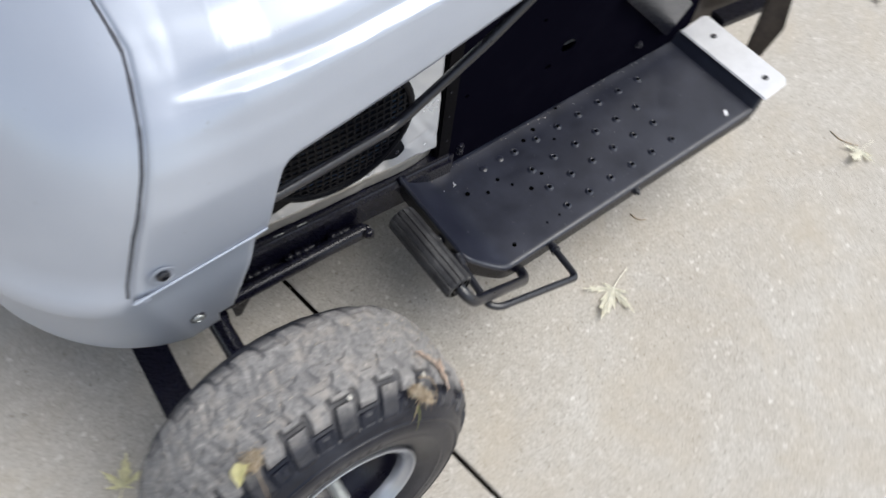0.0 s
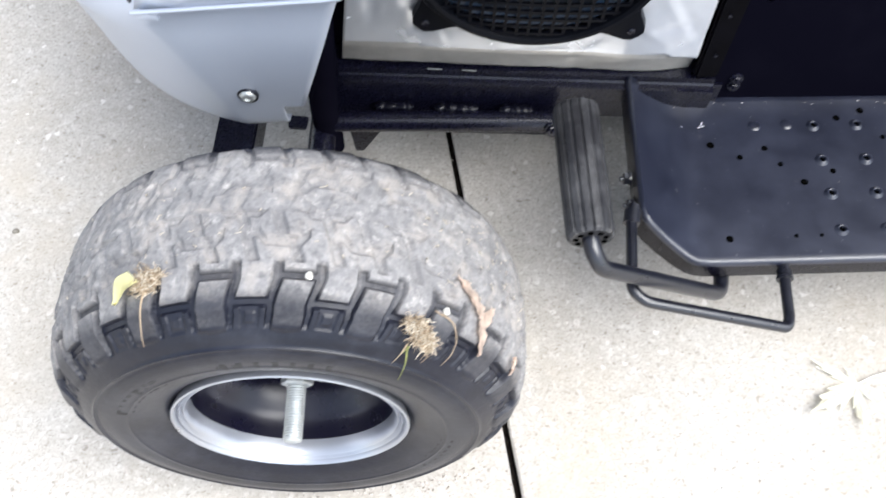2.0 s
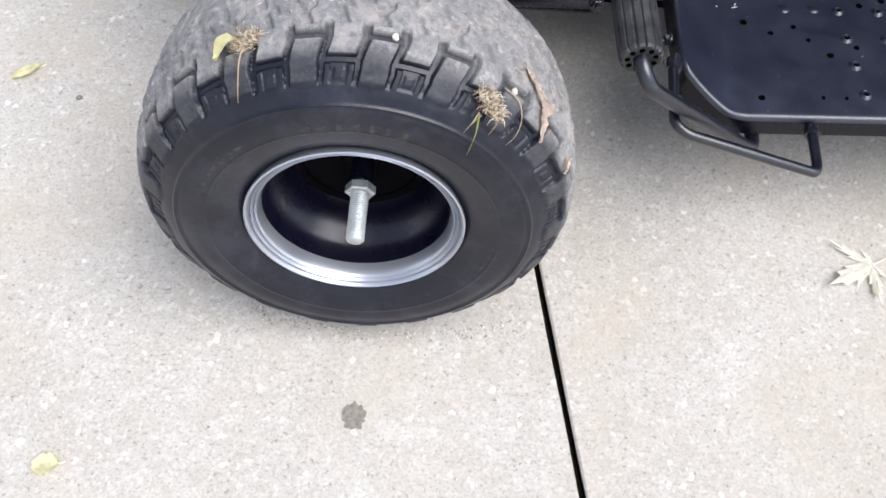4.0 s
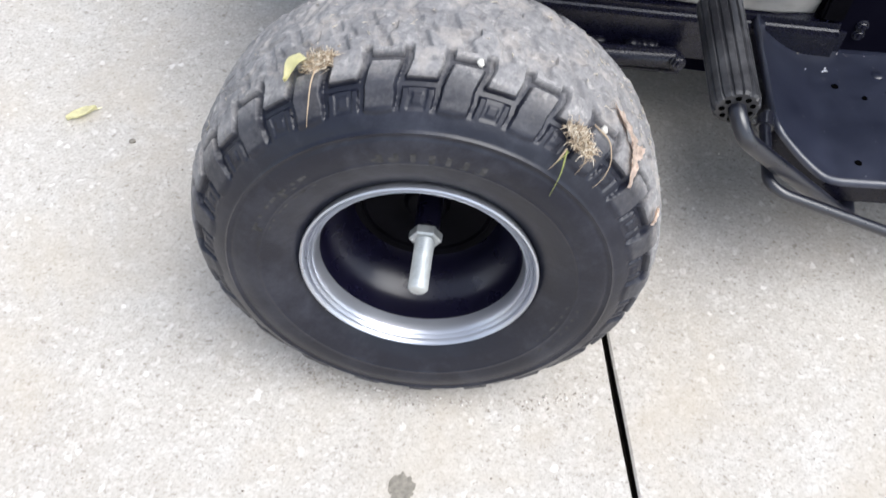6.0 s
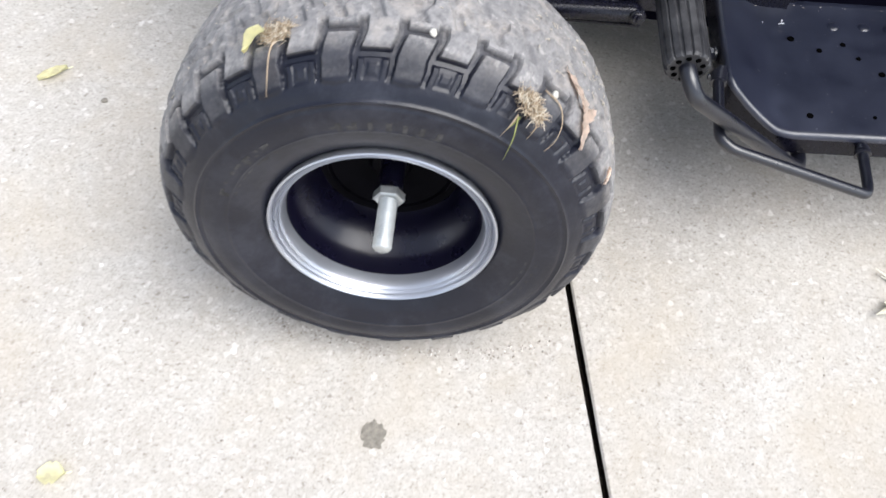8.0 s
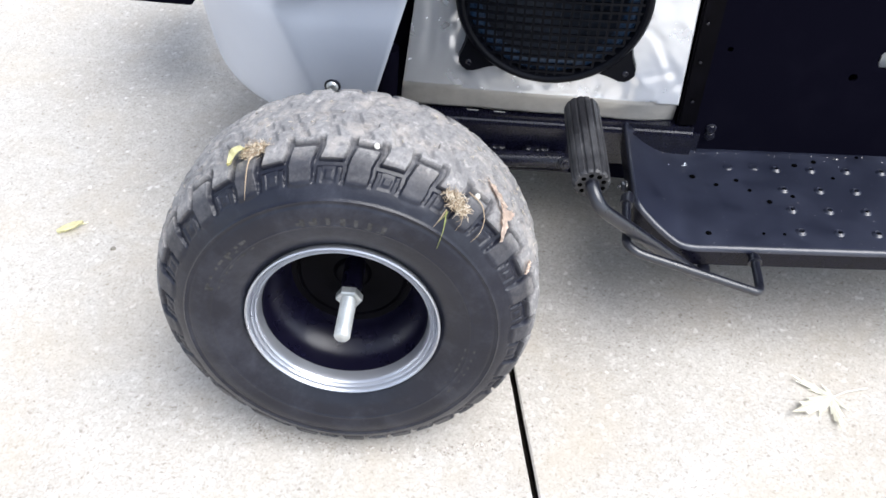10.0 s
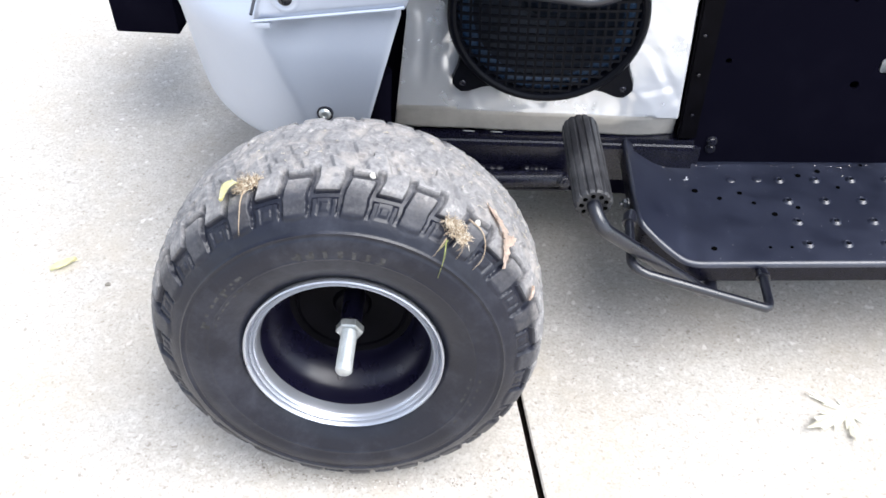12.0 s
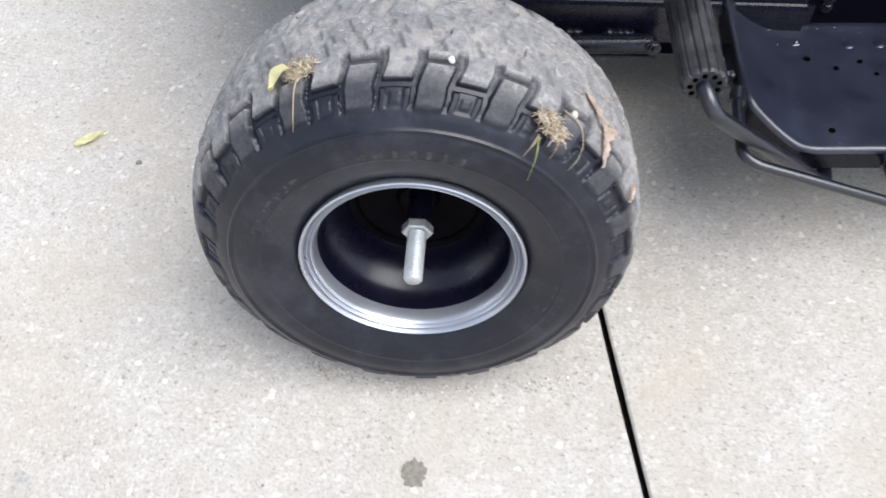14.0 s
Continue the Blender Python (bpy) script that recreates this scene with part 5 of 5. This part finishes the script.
P, N = on_tyre(113.2, 0.0365, 0.2275)
tuft(P, N, DOWN, (0.0120, 0.0130), 380, "pale dry straw tuft stuck in the tyre tread", 3)
blade([tread(113.4, 0.028, 0.226, 0.004), tread(114.5, 0.012, 0.219, 0.007), tread(117.0, -0.002, 0.203, 0.006), tread(119.0, -0.0045, 0.194, 0.004)], 0.0008, STRAW, "thin pale straw hanging from the tread")
P, N = on_tyre(117.9, 0.0310, 0.2280)
bm = bmesh.new()
low = (DOWN - N * DOWN.dot(N)).normalized()
side = N.cross(low).normalized()
if side.x > 0:
    side = -side
rows = []
for i in range(10):
    t = i / 9
    w0 = -0.0105 * (1 - t) ** 0.6 - 0.001
    w1 = 0.0085 * max(0.0, 1 - t * 1.1) ** 0.5 + 0.0055 * math.sin(math.pi * t) ** 2
    rows.append([bm.verts.new(P + low * (-0.012 + 0.027 * t) + side * (w0 + (w1 - w0) * k / 6 + 0.001 * noise.noise((i * 0.8, k, 0))) + N * (0.004 + 0.0035 * abs(k / 3 - 1) + 0.0025 * math.sin(5 * t))) for k in range(7)])
for a, b in zip(rows, rows[1:]):
    for k in range(6):
        bm.faces.new((a[k], a[k + 1], b[k + 1], b[k]))
bmesh.ops.solidify(bm, geom=list(bm.faces), thickness=0.0008)
tagged(part("leaf_scrap", bm, LEAF_BRIGHT, None, smooth=True), "bright yellow leaf scrap caught in the tyre tread", "leaf")

P, N = on_tyre(54.2, 0.0060, 0.2170)
tuft(P, N, (DOWN + Vector((-0.25, 0, 0))).normalized(), (0.0105, 0.0175), 480, "brown straw tuft stuck in the tyre shoulder", 8)
blade([tread(51.6, 0.026, 0.222, 0.003), tread(46.5, 0.022, 0.219, 0.007), tread(43.2, 0.012, 0.211, 0.006), tread(42.0, 0.003, 0.201, 0.005), tread(42.4, -0.003, 0.192, 0.003)], 0.0007, STRAW, "curved pale straw hanging over the shoulder")
blade([tread(52.0, 0.004, 0.209, 0.006), tread(49.5, -0.001, 0.201, 0.006), tread(49.2, -0.005, 0.190, 0.004)], 0.0006, STRAW, "short curved straw under the tuft")
blade([tread(55.8, -0.004, 0.203, 0.005), tread(53.2, -0.012, 0.187, 0.005), tread(50.2, -0.0150, 0.166, 0.003)], 0.0008, GRASS, "green grass blade hanging over the sidewall")
blade([tread(56.0, -0.003, 0.204, 0.005), tread(56.2, -0.009, 0.194, 0.006), tread(56.4, -0.012, 0.184, 0.003)], 0.0008, STRAW, "dry grass blade hanging over the sidewall")
blade([tread(55.2, -0.004, 0.203, 0.005), tread(55.8, -0.008, 0.190, 0.003)], 0.0007, GRASS, "short green grass blade under the tuft")


def leaf_strip(path, widths, label, seed):
    """A torn, dry strip of leaf lying over the tread: places on the tread and half widths in degrees."""
    bm = bmesh.new()
    rows = []
    n = 22
    keys = np.linspace(0, 1, len(path))
    cols = np.array(path)
    for i in range(n + 1):
        t = i / n
        deg, y, r = (float(np.interp(t, keys, cols[:, c])) for c in range(3))
        w = float(np.interp(t, keys, widths)) * (1 + 0.55 * noise.noise((t * 9, seed, 0)))
        sway = 0.8 * noise.noise((t * 6, seed, 4))
        rows.append([bm.verts.new(tread(deg + sway + w * (k / 2 - 1), y + 0.0016 * noise.noise((t * 14, k, seed)), r, 0.0015 + 0.0022 * abs(k / 2 - 1) + 0.0016 * noise.noise((t * 8, k * 0.7, seed + 2)))) for k in range(5)])
    for a, b in zip(rows, rows[1:]):
        for k in range(4):
            bm.faces.new((a[k], a[k + 1], b[k + 1], b[k]))
    bmesh.ops.solidify(bm, geom=list(bm.faces), thickness=0.0008)
    tagged(part("leaf_scrap", bm, LEAF_TAN, None, smooth=60), label, "leaf")


leaf_strip([(45.8, 0.062, 0.2315), (43.4, 0.052, 0.2312), (40.6, 0.042, 0.2308), (39.6, 0.034, 0.2290)], (1.6, 2.0, 1.7, 0.8), "torn tan leaf stuck to the tyre tread", 4)
leaf_strip([(35.6, 0.050, 0.2312), (37.2, 0.038, 0.2290), (38.2, 0.027, 0.2262), (37.0, 0.018, 0.2215), (35.2, 0.009, 0.2140)], (0.6, 1.7, 1.5, 1.0, 0.4), "curled tan leaf hanging over the tyre shoulder", 6)
leaf_strip([(22.4, 0.026, 0.2270), (21.4, 0.019, 0.2235), (20.8, 0.012, 0.2190)], (0.5, 0.9, 0.4), "small pale leaf bit low on the tyre", 9)

for pos in ((0.039, 0.014, 0.452), (0.147, 0.014, 0.397)):
    P, N = place(pos)
    bm = bmesh.new()
    bmesh.ops.create_icosphere(bm, subdivisions=2, radius=0.0032)
    for v in bm.verts:
        v.co = P + N * 0.001 + v.co * (1 + 0.4 * noise.noise(v.co * 400))
    tagged(part("grit", bm, CHIP, None, smooth=True), "pale bit of grit in the tread", "grit")


def build_clippings():
    """Short dry grass clippings trodden into the tread's dust."""
    rng = random.Random(52)
    bm = bmesh.new()
    for k in range(95):
        deg = rng.uniform(15, 165) if k < 60 else rng.gauss(38, 10)
        y = rng.uniform(0.050, 0.130)
        p = tread(deg, y, 0.2312 if 0.06 < y < 0.12 else 0.2292, 0.0)
        q = tread(deg + rng.gauss(0, 1.0), y + rng.gauss(0, 0.003), 0.2312, 0.0006)
        mid = (p + q) / 2 + Vector((rng.gauss(0, 0.0012), rng.gauss(0, 0.0012), 0.0006))
        tube(bm, [p, mid, q], rng.uniform(0.0003, 0.0007), 5, taper=0.5)
    tagged(part("grass_clippings", bm, CLIPPING, None, smooth=True), "dry grass clippings trodden into the tyre tread", "grass", kind="stuff")


build_clippings()

# damp marks on the concrete
for cx, cy, size, seed in ((0.009, -0.172, 0.0150, 4), (-0.437, -0.228, 0.0105, 9)):
    bm = bmesh.new()
    c = bm.verts.new((cx, cy, 0.0010))
    o = []
    for k in range(48):
        a = 2 * math.pi * k / 48
        r = size * (1 + 0.35 * noise.noise((2 * math.cos(a), 2 * math.sin(a), seed)) + 0.22 * noise.noise((5 * math.cos(a), 5 * math.sin(a), seed + 1)))
        o.append(bm.verts.new((cx + r * math.cos(a) * 0.95, cy + r * math.sin(a) * 1.15, 0.0006)))
    for k in range(48):
        bm.faces.new((c, o[k], o[(k + 1) % 48]))
    tagged(part("damp_spot", bm, DAMP if seed == 4 else FAINT, None), "small dark damp spot on the concrete", "stain")

for cx, cy, r in ((-0.45, 0.252, 0.0045),):
    bm = bmesh.new()
    bmesh.ops.create_icosphere(bm, subdivisions=2, radius=r)
    for v in bm.verts:
        v.co = Vector((cx, cy, r * 0.45)) + Vector((v.co.x, v.co.y * 0.8, v.co.z * 0.6)) * (1 + 0.4 * noise.noise(v.co * 300 + Vector((cx, cy, 0)) * 50))
    tagged(part("pebble", bm, DAMP, None, smooth=True), "tiny dark pebble on the concrete", "pebble")


def twig(a, b, bend, label):
    bm = bmesh.new()
    a, b = Vector(a), Vector(b)
    side = (b - a).cross(Vector((0, 0, 1))) * bend
    tube(bm, [a, a.lerp(b, 0.35) + side, a.lerp(b, 0.7) + side * 0.8, b], 0.0013, 6, taper=0.5)
    tagged(part("twig", bm, STRAW, None, smooth=True), label, "twig")


twig((0.800, 0.232, 0.0015), (0.822, 0.205, 0.002), 0.2, "short brown twig on the concrete")
twig((1.33, 0.19, 0.0015), (1.36, 0.13, 0.002), 0.15, "thin twig beside a leaf")
maple_leaf("fallen_leaf", (1.725, 0.430, 0.001), 0.030, 60, DAMP, "small dark leaf on the concrete", 0.008, lobes=3, seed=13)


def build_grit():
    """Loose sand and grit, thickest along the foot of the tyre."""
    rng = random.Random(77)
    bm = bmesh.new()
    for k in range(800):
        if k < 260:
            x = rng.uniform(-0.17, 0.20)
            y = -0.060 + 1.1 * x * x - abs(rng.gauss(0, 0.011))
        else:
            x, y = rng.uniform(-0.75, 1.0), rng.uniform(-0.42, 0.45)
        r = rng.uniform(0.0008, 0.0018) * (1.4 if rng.random() < 0.1 else 1.0)
        turn = Matrix.Rotation(rng.uniform(0, 6.3), 3, "Z")
        ring = [bm.verts.new(Vector((x, y, 0.0)) + turn @ Vector((r * rng.uniform(0.7, 1.3) * math.cos(a), r * rng.uniform(0.6, 1.0) * math.sin(a), rng.uniform(0.1, 0.5) * r))) for a in (0.0, 1.26, 2.51, 3.77, 5.03)]
        top = bm.verts.new((x, y, r * 1.1))
        for i in range(5):
            bm.faces.new((ring[i], ring[(i + 1) % 5], top))
        bm.faces.new(ring[::-1])
    tagged(part("grit", bm, GRIT, None), "loose sand and grit scattered on the concrete", "grit", kind="stuff")


build_grit()


def build_board_dust():
    """Pale dust and crumbs gathered along the footboard's inner edge."""
    rng = random.Random(31)
    bm = bmesh.new()
    for k in range(70):
        u = rng.uniform(-0.01, 0.58)
        v = 0.219 - abs(rng.gauss(0, 0.006)) if k < 55 else rng.uniform(0.01, 0.21)
        r = rng.uniform(0.0005, 0.0015) * (0.9 if k < 55 else 0.5)
        base = fb(u, v, board_lift(u) + 0.0011)
        ring = [bm.verts.new(base + FB_U * (r * rng.uniform(0.6, 1.7) * math.cos(a)) + FB_V * (r * rng.uniform(0.5, 1.0) * math.sin(a))) for a in (0.0, 1.26, 2.51, 3.77, 5.03)]
        top = bm.verts.new(base + FB_W * r * 0.7)
        for i in range(5):
            bm.faces.new((ring[i], ring[(i + 1) % 5], top))
        bm.faces.new(ring[::-1])
    tagged(part("dust", bm, GRIT, None), "pale dust and crumbs on the black footboard", "dust", kind="stuff")


build_board_dust()
